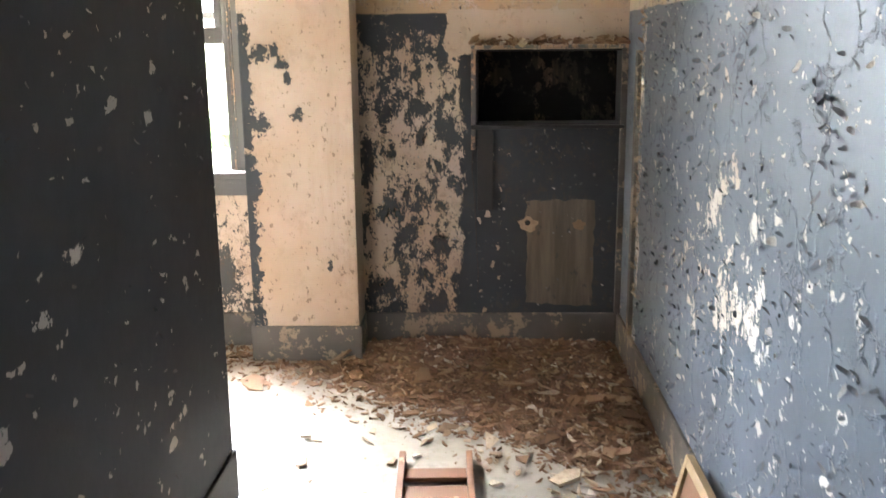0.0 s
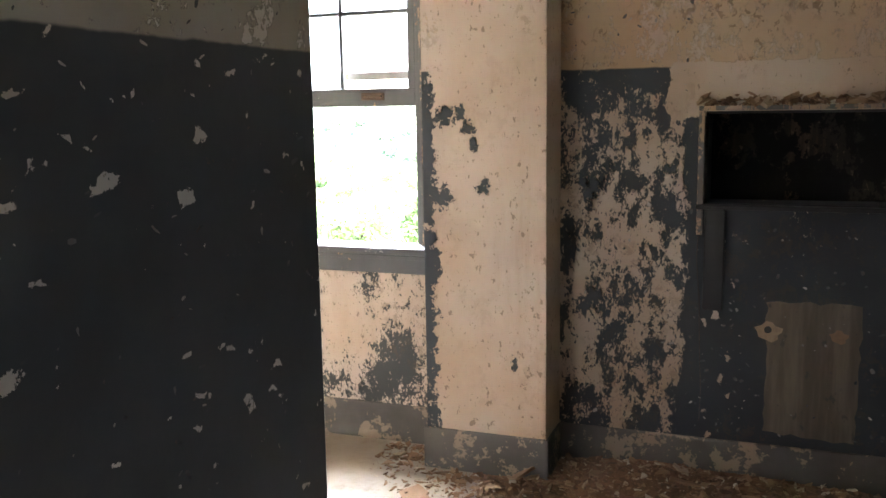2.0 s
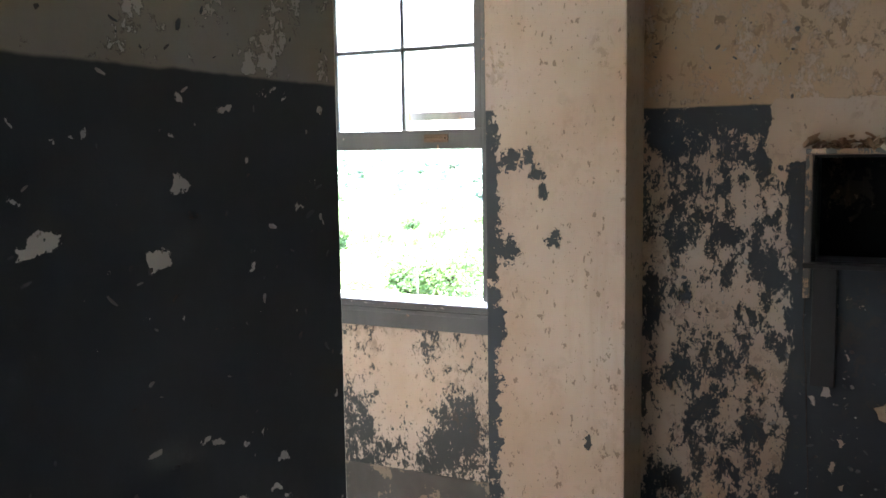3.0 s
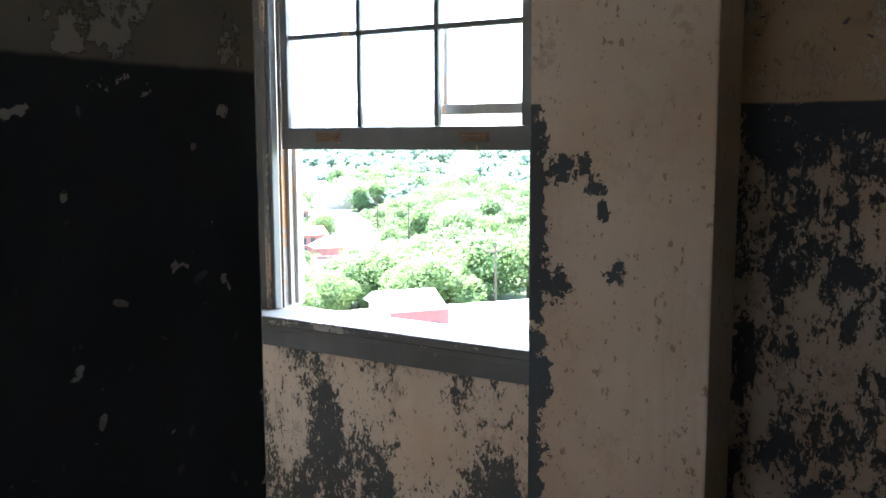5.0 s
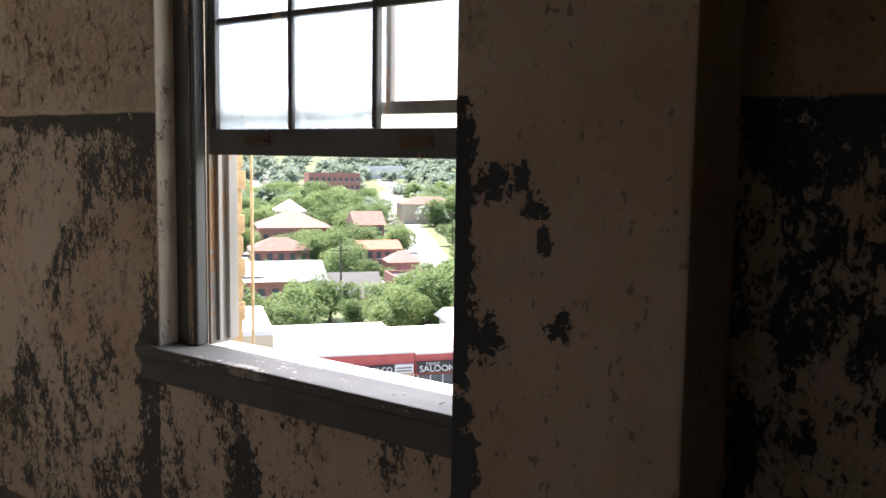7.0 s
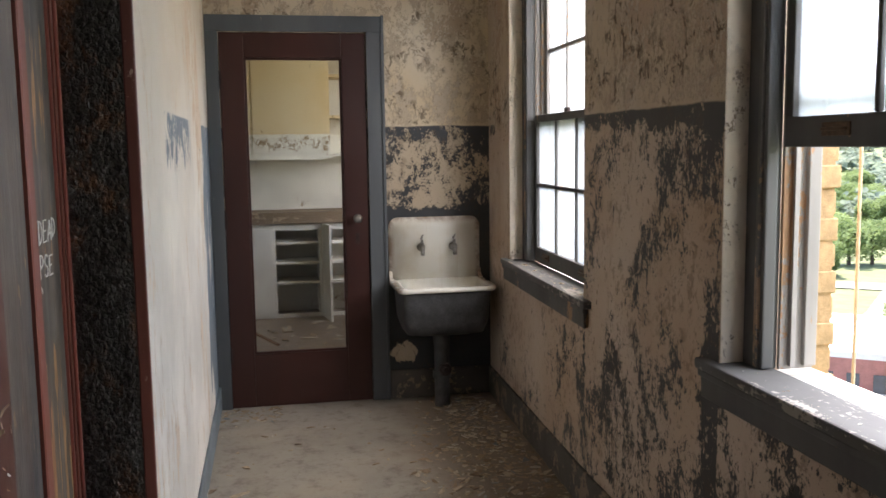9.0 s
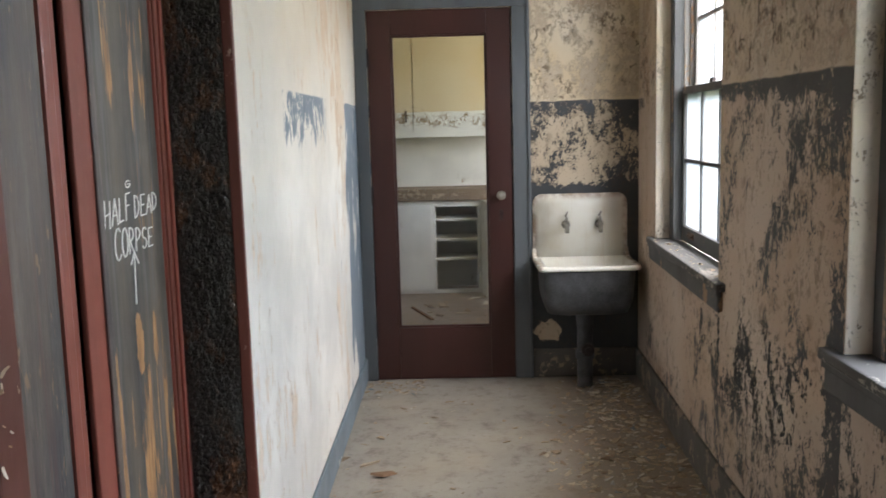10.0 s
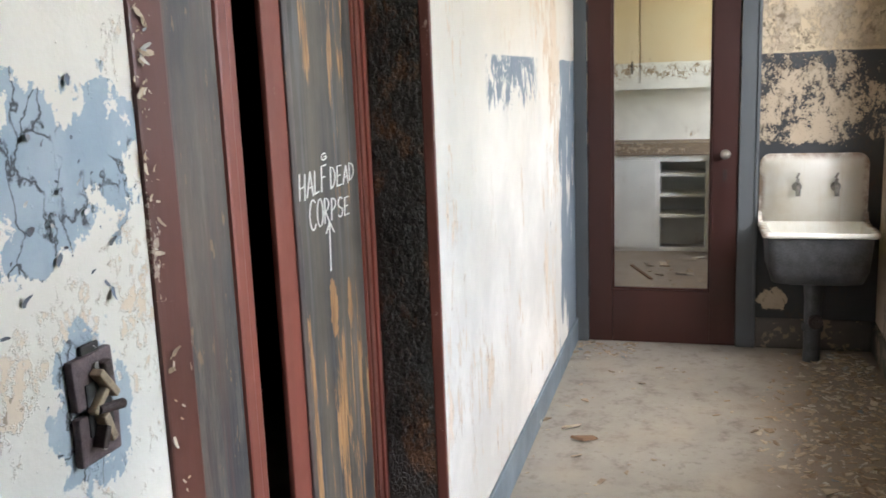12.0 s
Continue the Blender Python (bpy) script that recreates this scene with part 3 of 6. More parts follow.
M["filmed"] = glassy("blue_filmed_glass", (0.34, 0.40, 0.45), 0.15, 0.30)
M["clear"] = glassy("clear_glass", (0.96, 0.97, 0.96), 0.02, 0.008)
M["brick_out"] = plain("weathered_brick", (0.43, 0.28, 0.14), 0.9, 0.3, 30, 0.6, 0.004)
M["pale_stone"] = plain("pale_stone", (0.60, 0.57, 0.51), 0.85, 0.15, 12)
M["cable"] = plain("tan_cable", (0.46, 0.37, 0.24), 0.8, 0.2, 20)
# out of doors
M["ground"] = plain("dry_grass", (0.16, 0.19, 0.09), 0.95, 0.35, 0.05, 0.2, 0.02)
M["road"] = plain("pale_road", (0.27, 0.265, 0.25), 0.9, 0.12, 0.4)
M["roof_white"] = plain("white_roof", (0.72, 0.71, 0.68), 0.8, 0.06, 0.5)
M["roof_grey"] = plain("grey_roof", (0.115, 0.112, 0.11), 0.85, 0.2, 0.5)
M["roof_metal"] = plain("metal_roof", (0.17, 0.195, 0.22), 0.6, 0.16, 0.5)
M["roof_red"] = plain("red_shingles", (0.25, 0.15, 0.12), 0.9, 0.25, 1.0)
M["roof_bright"] = plain("bright_red_shingles", (0.42, 0.17, 0.11), 0.9, 0.2, 1.0)
M["roof_pale"] = plain("pale_pink_shingles", (0.30, 0.195, 0.165), 0.9, 0.15, 1.0)
M["brick_red"] = plain("red_brick", (0.38, 0.17, 0.14), 0.9, 0.2, 1.5)
M["red_wall"] = plain("painted_red_wall", (0.45, 0.10, 0.085), 0.8, 0.12, 1.0)
M["beige_wall"] = plain("beige_stucco", (0.56, 0.45, 0.32), 0.9, 0.1, 1.0)
M["white_wall"] = plain("white_siding", (0.68, 0.66, 0.62), 0.8, 0.08, 1.0)
M["window_dark"] = plain("far_window_glass", (0.08, 0.09, 0.1), 0.2, 0.2, 2.0)
M["sign_black"] = plain("sign_black", (0.025, 0.022, 0.022), 0.6, 0.2, 3.0)


def leaves(name, dark, light):
    k = Tree(name)
    r = k.add(k.mul(k.random("island"), 0.6), k.mul(k.random(), 0.4))
    c = k.ramp(r, [(0.0, dark), (1.0, light)])
    tr = k.t.nodes.new("ShaderNodeBsdfTranslucent")
    k.put(c, tr.inputs[0])
    k.done(c, 0.7)
    mx = k.t.nodes.new("ShaderNodeMixShader")
    mx.inputs[0].default_value = 0.42
    k.t.links.new(k.b.outputs[0], mx.inputs[1])
    k.t.links.new(tr.outputs[0], mx.inputs[2])
    k.t.links.new(mx.outputs[0], k.t.nodes["Material Output"].inputs[0])
    return k.m


M["leaf"] = leaves("leaves", (0.11, 0.18, 0.075), (0.33, 0.42, 0.17))
# Distance haze over the far woods is mixed into these paler, greyer greens.
M["leaf_haze"] = leaves("hazed_leaves", (0.19, 0.25, 0.20), (0.31, 0.37, 0.28))
M["bark"] = plain("bark", (0.12, 0.09, 0.065), 0.9, 0.3, 3.0)

# ---- setting ----
setting("floor", box_bm((-8.0, -1.6, -0.2), (XR + 0.2, 4.62, 0)), M["floor"], "worn dusty grey concrete floor strewn with plaster", "floor")
setting("ceiling", box_bm((-8.0, -1.6, H), (XR + 0.2, 4.9, H + 0.2)), M["ceiling"], "stained cream plaster ceiling", "ceiling")
setting("wall_right", wall_bm("x", XR, XR + 0.2, -1.6, YB, 0, H), M["right"], "slate painted wall, lightened and blued for window light, with curling and flaking paint", "wall")
setting("wall_end", wall_bm("y", YB, YB + 0.35, PR, XR + 0.2, 0, H, [(0.325, 0.985, 1.055, 1.385)]), M["end"], "plaster wall with mottled peeling slate paint and a recess", "wall")
setting("wall_pier", box_bm((PL, YP, 0), (PR, YB + 0.35, H), 0.006), M["pier"], "bare pinkish plaster pier with slate paint along one edge", "pier")

ww = wall_bm("y", YF, YF + 0.24, XE - 3.2, PL, 0, H, [(*W1, SILL, HEAD), (*W2, SILL, HEAD), (-7.05, -5.75, 0.9, HEAD)])
for v in ww.verts:
    v.co.y = skewed(v.co.x, v.co.y)
setting("wall_window", ww, M["window_wall"], "tan plaster window wall with patches of slate paint", "wall")
DY0, DY1 = 3.088, 3.866         # sides of the glazed door
setting("wall_door", wall_bm("x", XE, XE - 0.14, 1.6, 4.57, 0, H, [(DY0 - 0.001, DY1 + 0.001, 0, 2.052)]), M["door_wall"], "cream and slate peeling plaster wall behind a sink", "wall")
setting("wall_white", wall_bm("y", YW, YW - 0.13, XE, XC, 0, H), M["white"], "whitewashed plaster wall with faint stains", "wall")
setting("wall_switch", wall_bm("y", YW, YW - 0.15, -0.80, XD - 0.15, 0, H), M["switch_wall"], "white plaster wall with blue paint remains round a switch", "wall")
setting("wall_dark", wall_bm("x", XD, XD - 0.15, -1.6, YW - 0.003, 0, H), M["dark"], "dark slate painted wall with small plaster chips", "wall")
setting("wall_end_skim", box_bm((XD - 0.15, YW - 0.003, 0), (XD - 0.001, YW, H)), M["switch_wall"], "white plaster skim on the wall end", "wall")
setting("wall_south", wall_bm("y", -1.6, -1.8, -8.0, XR + 0.2, 0, H), M["dark"], "dark painted wall closing the passage", "wall")
setting("wall_store", wall_bm("y", 1.6, 1.5, XE, XD - 0.15, 0, H), M["gloom"], "wall of the closed room, near-black for the dark in there", "wall")
setting("wall_pantry", wall_bm("x", -7.75, -7.9, 1.8, 4.7, 0, H), M["pantry"], "off-white pantry wall with cracked paint", "wall")
setting("wall_pantry_side", wall_bm("y", 1.9, 1.8, -7.75, XE - 0.14, 0, H), M["pantry"], "off-white pantry side wall", "wall")

# skirtings
def skirting(name, lo, hi, m, label):
    setting(name, box_bm(lo, hi, 0.008), M[m], label, "baseboard")


skirting("baseboard", (PL - 0.012, YP - 0.014, 0), (PR + 0.012, YP, 0.168), "skirting", "grey cement skirting of the pier")
skirting("baseboard", (PR, YP, 0), (PR + 0.012, YB - 0.014, 0.168), "skirting", "grey cement skirting of the pier")
skirting("baseboard", (PL - 0.012, YP, 0), (PL, YB - 0.014, 0.168), "skirting", "grey cement skirting of the pier")
skirting("baseboard", (PR, YB - 0.014, 0), (XR - 0.014, YB, 0.165), "skirting", "grey cement skirting under peeling paint")
skirting("baseboard", (XR - 0.014, -1.6, 0), (XR, YB, 0.165), "skirting", "grey cement skirting of the blue-grey wall")
sk = box_bm((XE, YF - 0.014, 0), (PL - 0.012, YF, 0.165), 0.008)
bmesh.ops.bisect_plane(sk, geom=sk.verts[:] + sk.edges[:] + sk.faces[:], plane_co=(SKEW[0], 0, 0), plane_no=(1, 0, 0))
for v in sk.verts:
    v.co.y = skewed(v.co.x, v.co.y)
setting("baseboard", sk, M["skirting"], "grey cement skirting under the windows", "baseboard")
skirting("baseboard", (XE, YW, 0), (XC, YW + 0.014, 0.135), "blue_skirting", "pale blue painted skirting of the white wall")
skirting("baseboard", (XE, 3.97, 0), (XE + 0.014, 4.55, 0.165), "skirting", "slate painted skirting below the sink")
skirting("baseboard", (XD, -1.6, 0), (XD + 0.014, YW, 0.165), "black", "dark painted skirting")


# ---- windows ----
def sash(parent, name, x0, x1, z0, z1, y, rail_low, rail_top, rows, panes, paint):
    """A sliding sash of three panes a row: stiles, rails, glazing bars, panes."""
    sa = part(name, box_bm((x0, y, z0), (x1, y + 0.036, z0 + rail_low), 0.004), M[paint], parent, "bottom rail of a grey painted sash")
    part("top_rail", box_bm((x0, y, z1 - rail_top), (x1, y + 0.036, z1), 0.004), M[paint], sa)
    for a in (x0, x1 - 0.032):
        part("stile", box_bm((a, y + 0.001, z0 + rail_low), (a + 0.032, y + 0.035, z1 - rail_top), 0.004), M[paint], sa)
    gx0, gx1, gz0, gz1 = x0 + 0.032, x1 - 0.032, z0 + rail_low, z1 - rail_top
    w, h = (gx1 - gx0) / 3, (gz1 - gz0) / rows
    for i in (1, 2):
        bm = box_bm((gx0 + i * w - 0.009, y + 0.006, gz0), (gx0 + i * w + 0.009, y + 0.03, gz1), 0.005)
        part("glazing_bar", bm, M[paint], sa)
    for j in range(1, rows):
        bm = box_bm((gx0, y + 0.007, gz0 + j * h - 0.009), (gx1, y + 0.029, gz0 + j * h + 0.009), 0.005)
        part("glazing_bar", bm, M[paint], sa)
    for j in range(rows):
        for i in range(3):
            kind = panes[j][i]
            if kind:
                pane = part("pane", box_bm((gx0 + i * w, y + 0.016, gz0 + j * h), (gx0 + (i + 1) * w, y + 0.019, gz0 + (j + 1) * h)), M[kind], sa)
                pane.visible_shadow = False
    return sa


def window(name, x0, x1, raised, low_panes, top_panes, label):
    """A double-hung window in its plaster opening, with box frame, stool and apron. Built along x with its wall face at y = 0."""
    wnd = thing(name, label, "window", kind="structure")
    y = 0.068
    a, b = x0 + 0.118, x1 - 0.118
    top = 2.27
    for s, u0, u1 in ((1, x0, x0 + 0.085), (-1, x1 - 0.085, x1)):
        part("window_frame", box_bm((u0, y, 0.84), (u1, y + 0.05, HEAD), 0.004), M["sash"], wnd)
        g0, g1 = (u1, u1 + 0.018) if s > 0 else (u0 - 0.018, u0)
        part("stop_bead", box_bm((g0, y - 0.004, 0.845), (g1, y + 0.03, top), 0.005), M["sash"], wnd)
        g0, g1 = (u1 + 0.0, u1 + 0.012) if s > 0 else (u0 - 0.012, u0)
        part("window_jamb", box_bm((g0, y + 0.05, 0.84), (g1, 0.215, HEAD), 0.002), M["sash_inner"], wnd)
        g0, g1 = (u1 + 0.012, u1 + 0.028) if s > 0 else (u0 - 0.028, u0 - 0.012)
        part("parting_bead", box_bm((g0, y + 0.072, 0.85), (g1, y + 0.086, top), 0.002), M["sash_inner"], wnd)
        part("blind_stop", box_bm((g0, 0.18, 0.85), (g1, 0.215, top), 0.003), M["sash_inner"], wnd)
    part("window_head", box_bm((x0 + 0.085, y, top), (x1 - 0.085, 0.22, HEAD), 0.004), M["sash"], wnd)
    for u0, u1 in ((x0, x0 + 0.004), (x1 - 0.004, x1)):
        part("reveal", box_bm((u0, 0.0015, 0.8425), (u1, y - 0.001, HEAD - 0.001)), M["reveal"], wnd, "cream plastered window reveal")
    for u0, u1, d0 in ((x0 + 0.060, x0 + 0.068, 0.006), (x0 + 0.072, x0 + 0.084, 0.010), (x1 - 0.068, x1 - 0.060, 0.006), (x1 - 0.084, x1 - 0.072, 0.010)):
        part("bead_moulding", box_bm((u0, y - d0, 0.845), (u1, y, top), 0.003), M["sash_worn"], wnd, "reeded moulding with worn paint")
    lift = 0.575 if raised else 0.0
    low = sash(wnd, "lower_sash", a, b, 0.847 + lift, 1.58 + lift, y + 0.034, 0.075, 0.033, 2, low_panes, "sash")
    upper = sash(wnd, "upper_sash", a, b, 1.535, 2.268, y + 0.088, 0.033, 0.05, 2, top_panes, "sash_inner")
    for u in (0.17, 0.75):
        bm = bmesh.new()
        add_box(bm, (a + u, y + 0.018, 0.885 + lift), (a + u + 0.085, y + 0.034, 0.893 + lift), 0.002)
        add_box(bm, (a + u - 0.01, y + 0.029, 0.873 + lift), (a + u + 0.095, y + 0.034, 0.905 + lift), 0.002)
        part("sash_lift", bm, M["brass"], low, "tarnished brass sash lift")
    bm = box_bm(((a + b) / 2 - 0.02, y + 0.04, 1.58 + lift), ((a + b) / 2 + 0.03, y + 0.06, 1.60 + lift), 0.004)
    part("sash_lock", bm, M["rust"], low, "rusty sash lock")
    part("window_sill", box_bm((x0 - 0.085, -0.032, 0.812), (x1 + 0.085, y + 0.045, 0.842), 0.007), M["sill"], wnd, "weathered grey wooden sill board")
    part("apron", box_bm((x0 - 0.06, -0.022, 0.735), (x1 + 0.06, -0.0005, 0.812), 0.004), M["sash"], wnd)
    part("apron_moulding", box_bm((x0 - 0.07, -0.028, 0.794), (x1 + 0.07, -0.022, 0.812), 0.003), M["sash"], wnd)
    part("outer_sill", box_bm((x0 + 0.02, y + 0.045, 0.79), (x1 - 0.02, 0.262, 0.820), 0.005), M["pale_stone"], wnd, "pale stone outer sill")
    return wnd


G, F, D = "glass", "frosted", "filmed"
win2 = window("window_2", *W2, True, [[F, F, None], [F, F, G]], [["frosted", "frosted", None], [G, G, G]], "grey double-hung window, raised, with one pane missing")
win2.matrix_basis = pose(0, YF, 0)
win1 = window("window_1", *W1, False, [[D, G, D], [D, G, D]], [[D, G, G], [D, G, G]], "grey double-hung window, shut, with grimy panes")
win1.matrix_basis = Matrix.Translation((0, skewed(W1[1], YF) + 0.001, 0)) @ Matrix.Translation((W1[1], 0, 0)) @ pose(0, 0, 0, 0, 0, -math.degrees(math.atan(SKEW[1]))) @ Matrix.Translation((-W1[1], 0, 0))
for nm, x0, y in (("a", W2[0] - 0.012, YF + 0.242), ("b", W1[0] + 0.02, skewed(W1[0], YF) + 0.242)):
    br = thing("brick_jamb", "weathered orange brick jamb outside a window", "brick jamb", kind="structure")
    core = part("mortar", box_bm((x0 - 0.3, y + 0.004, 0.7), (x0 - 0.006, y + 0.10, 2.5)), M["brick_out"], br)
    share = None
    for i in range(24):
        ob = new("brick", share) if share else part("brick", box_bm((-0.2, 0, 0.004), (0, 0.11, 0.066), 0.004), M["brick_out"])
        share = ob.data
        ob.parent = br
        ob.matrix_basis = pose(x0 + random.uniform(-0.004, 0.004) - (0.012 if i % 2 else 0), y + random.uniform(-0.002, 0.003), 0.72 + i * 0.073)


bm = bmesh.new()
for i in range(20):
    z0, z1 = -2.0 + i * 0.33, -2.0 + (i + 1) * 0.33
    p, q = Vector((-2.175 + 0.004 * math.sin(z0 * 2.1), 5.07, z0)), Vector((-2.175 + 0.004 * math.sin(z1 * 2.1), 5.07, z1))
    bmesh.ops.create_cone(bm, segments=8, radius1=0.0055, radius2=0.0055, depth=(q - p).length, matrix=Matrix.Translation((p + q) / 2) @ (q - p).to_track_quat("Z", "Y").to_matrix().to_4x4())
bmesh.ops.remove_doubles(bm, verts=bm.verts, dist=0.002)
cord = part("hanging_cable", bm, M["cable"], None, "", True)
tagged(cord, "tan cable hanging down outside the window", "cable")

# ---- glazed door ----
door1 = thing("door_1", "dark reddish-brown wooden door with one tall glass pane, shut", "door", kind="structure")
dx = XE + 0.004
def slab(name, y0, y1, z0, z1, m="door_wood"):
    return part(name, box_bm((dx - 0.045, y0, z0), (dx, y1, z1), 0.003), M[m], door1)


gy0, gy1, gz0, gz1 = 3.215, 3.733, 0.30, 1.918
slab("stile", DY0, gy0, 0.004, 2.05)
slab("stile", gy1, DY1, 0.004, 2.05)
slab("rail", gy0, gy1, 0.004, gz0)
slab("rail", gy0, gy1, gz1, 2.05)
for a, b, c, d in ((gy0, gy0 + 0.012, gz0, gz1), (gy1 - 0.012, gy1, gz0, gz1), (gy0, gy1, gz0, gz0 + 0.012), (gy0, gy1, gz1 - 0.012, gz1)):
    part("glazing_bead", box_bm((dx - 0.03, a, c), (dx - 0.008, b, d), 0.003), M["door_wood"], door1)
pane = part("pane", box_bm((dx - 0.024, gy0 + 0.004, gz0 + 0.004), (dx - 0.020, gy1 - 0.004, gz1 - 0.004)), M["clear"], door1, "clear glass pane")
pane.visible_shadow = False
bm = bmesh.new()
bmesh.ops.create_uvsphere(bm, u_segments=20, v_segments=12, radius=0.026, matrix=Matrix.Translation((dx + 0.045, 3.80, 1.042)) @ Matrix.Diagonal((0.75, 1, 1, 1)))
bmesh.ops.create_cone(bm, cap_ends=True, segments=16, radius1=0.011, radius2=0.011, depth=0.05, matrix=Matrix.Translation((dx + 0.02, 3.80, 1.042)) @ pose(0, 0, 0, 0, 90, 0))
part("door_handle", bm, M["steel"], door1, "dull metal door knob", True)
part("keyhole_plate", box_bm((dx, 3.79, 0.90), (dx + 0.003, 3.81, 0.96), 0.002), M["rust"], door1)
for hz in (0.3, 1.05, 1.8):
    part("hinge", box_bm((dx, DY0 - 0.008, hz - 0.05), (dx + 0.008, DY0 + 0.008, hz + 0.05), 0.003), M["rust"], door1)
cas = thing("door_casing", "slate grey painted wooden door casing", "door casing", kind="structure")
part("jamb", box_bm((XE - 0.002, YW + 0.002, 0), (XE + 0.018, DY0 - 0.004, 2.055), 0.003), M["grey_trim"], cas)
part("jamb", box_bm((XE - 0.002, DY1 + 0.004, 0), (XE + 0.018, DY1 + 0.098, 2.055), 0.003), M["grey_trim"], cas)
part("head", box_bm((XE - 0.002, YW + 0.002, 2.055), (XE + 0.02, DY1 + 0.098, 2.14), 0.003), M["grey_trim"], cas)
part("back_band", box_bm((XE + 0.018, DY1 + 0.084, 0), (XE + 0.028, DY1 + 0.1, 2.145), 0.003), M["grey_trim"], cas)


# ---- recessed door with the scrawl ----
door2 = thing("door_2", "dark grey wooden door edged in red, deep in its casing", "door", kind="structure")
part("stile", box_bm((-1.515, YN - 0.014, 0.01), (-1.425, YN, 2.1), 0.004), M["red"], door2, "red oxide painted edge board")
part("panel", box_bm((-1.90, YN - 0.036, 0.01), (-1.515, YN - 0.004, 2.1), 0.003), M["panel"], door2, "scraped dark grey board with a scrawl")
part("stile", box_bm((XC - 0.002, YN - 0.04, 0.01), (-1.90, YN + 0.002, 2.1), 0.004), M["red"], door2, "red oxide painted edge board")
part("moulding", box_bm((-1.922, YN + 0.002, 0.01), (-1.905, YN + 0.008, 2.1), 0.004), M["brown"], door2)
part("moulding", box_bm((-1.962, YN + 0.002, 0.01), (-1.945, YN + 0.010, 2.1), 0.004), M["red"], door2)
part("moulding", box_bm((-1.53, YN, 0.01), (-1.505, YN + 0.006, 2.1), 0.003), M["grey_board"], door2)
cas2 = thing("door_casing", "brown, grey and red painted wooden door casing", "door casing", kind="structure")
part("back_band", box_bm((-0.818, YW - 0.13, 0), (-0.748, YW + 0.006, 2.2), 0.004), M["brown"], cas2, "brown flaking edge board")
part("flat", box_bm((-0.944, YW - 0.13, 0), (-0.818, YW + 0.003, 2.2), 0.003), M["grey_board"], cas2, "scuffed grey board")
part("moulding", box_bm((-0.976, YW - 0.13, 0), (-0.944, YW + 0.008, 2.2), 0.006), M["red"], cas2, "red oxide moulding")
part("moulding", box_bm((-1.0, YW - 0.13, 0), (-0.976, YW + 0.004, 2.2), 0.006), M["red"], cas2, "red oxide moulding")
part("jamb", box_bm((XC - 0.012, YN + 0.004, 0), (XC + 0.003, YW - 0.022, 2.2), 0.003), M["tar"], cas2, "black crazed and dripping varnish on the jamb")
part("corner_strip", box_bm((XC - 0.014, YW - 0.022, 0), (XC + 0.005, YW + 0.006, 2.2), 0.004), M["brown"], cas2, "thin brown corner strip")
part("head", box_bm((XC, YN - 0.05, 2.1), (-0.738, YW + 0.004, 2.2), 0.004), M["grey_board"], cas2)
setting("wall_over_door", wall_bm("y", YW, YW - 0.13, XC, -0.80, 2.2, H), M["white"], "white plaster over the recessed door", "wall")

def bow(cx, cz, rx, rz, a0, a1, n=7):
    """A curved pen line, as short straight ones."""
    pts = [(cx + rx * math.cos(radians(a0 + (a1 - a0) * i / n)), cz + rz * math.sin(radians(a0 + (a1 - a0) * i / n))) for i in range(n + 1)]
    return list(zip(pts, pts[1:]))


STROKES = {
    "H": [((0.0, 0.0), (0.05, 1)), ((0.62, -0.05), (0.68, 0.95)), ((0.0, 0.42), (0.72, 0.52))],
    "A": [((0, 0), (0.42, 1)), ((0.42, 1), (0.75, 0)), ((0.12, 0.35), (0.68, 0.38))],
    "L": [((0.1, 1), (0.06, 0)), ((0.06, 0), (0.62, 0.06))],
    "F": [((0.05, -0.05), (0.08, 1)), ((0.08, 1), (0.68, 1.03)), ((0.06, 0.52), (0.52, 0.55))],
    "D": [((0.08, 0), (0.05, 1))] + bow(0.05, 0.5, 0.62, 0.5, 90, -90, 8),
    "E": [((0.05, 0), (0.08, 1)), ((0.08, 1), (0.65, 1)), ((0.05, 0.5), (0.52, 0.52)), ((0.05, 0), (0.68, 0.02))],
    "C": bow(0.42, 0.5, 0.42, 0.55, 50, 318, 10),
    "O": bow(0.37, 0.5, 0.36, 0.52, 80, 440, 12),
    "R": [((0.05, 0), (0.08, 1))] + bow(0.1, 0.74, 0.5, 0.27, 90, -90, 7) + [((0.15, 0.47), (0.68, -0.05))],
    "P": [((0.05, 0), (0.08, 1))] + bow(0.1, 0.74, 0.52, 0.28, 90, -90, 7),
    "S": bow(0.36, 0.74, 0.29, 0.27, 35, 265, 7) + bow(0.34, 0.23, 0.30, 0.25, 85, -150, 7),
    "G": bow(0.42, 0.5, 0.42, 0.5, 50, 330, 9) + [((0.78, 0.28), (0.78, 0.5)), ((0.78, 0.5), (0.4, 0.48))],
}
scrawl = bmesh.new()
def stroke(x0, z0, x1, z1, w=0.0026):
    """A chalk line on the panel, stretched sideways like the writing."""
    d = Vector((x1 - x0, 0, z1 - z0))
    n = Vector((-d.z, 0, d.x)).normalized()
    sx, sz = w * 1.9, w
    off = Vector((n.x * sx / 2, 0, n.z * sz / 2))
    e = d.normalized() * w * 0.4
    p, q = Vector((x0, YN - 0.0036, z0)) - e, Vector((x1, YN - 0.0036, z1)) + e
    up = Vector((0, 0.0016, 0))
    vs = [scrawl.verts.new(c) for c in (p - off, q - off, q + off, p + off, p - off + up, q - off + up, q + off + up, p + off + up)]
    for f in ((4, 5, 6, 7), (0, 1, 5, 4), (1, 2, 6, 5), (2, 3, 7, 6), (3, 0, 4, 7)):
        scrawl.faces.new([vs[i] for i in f])


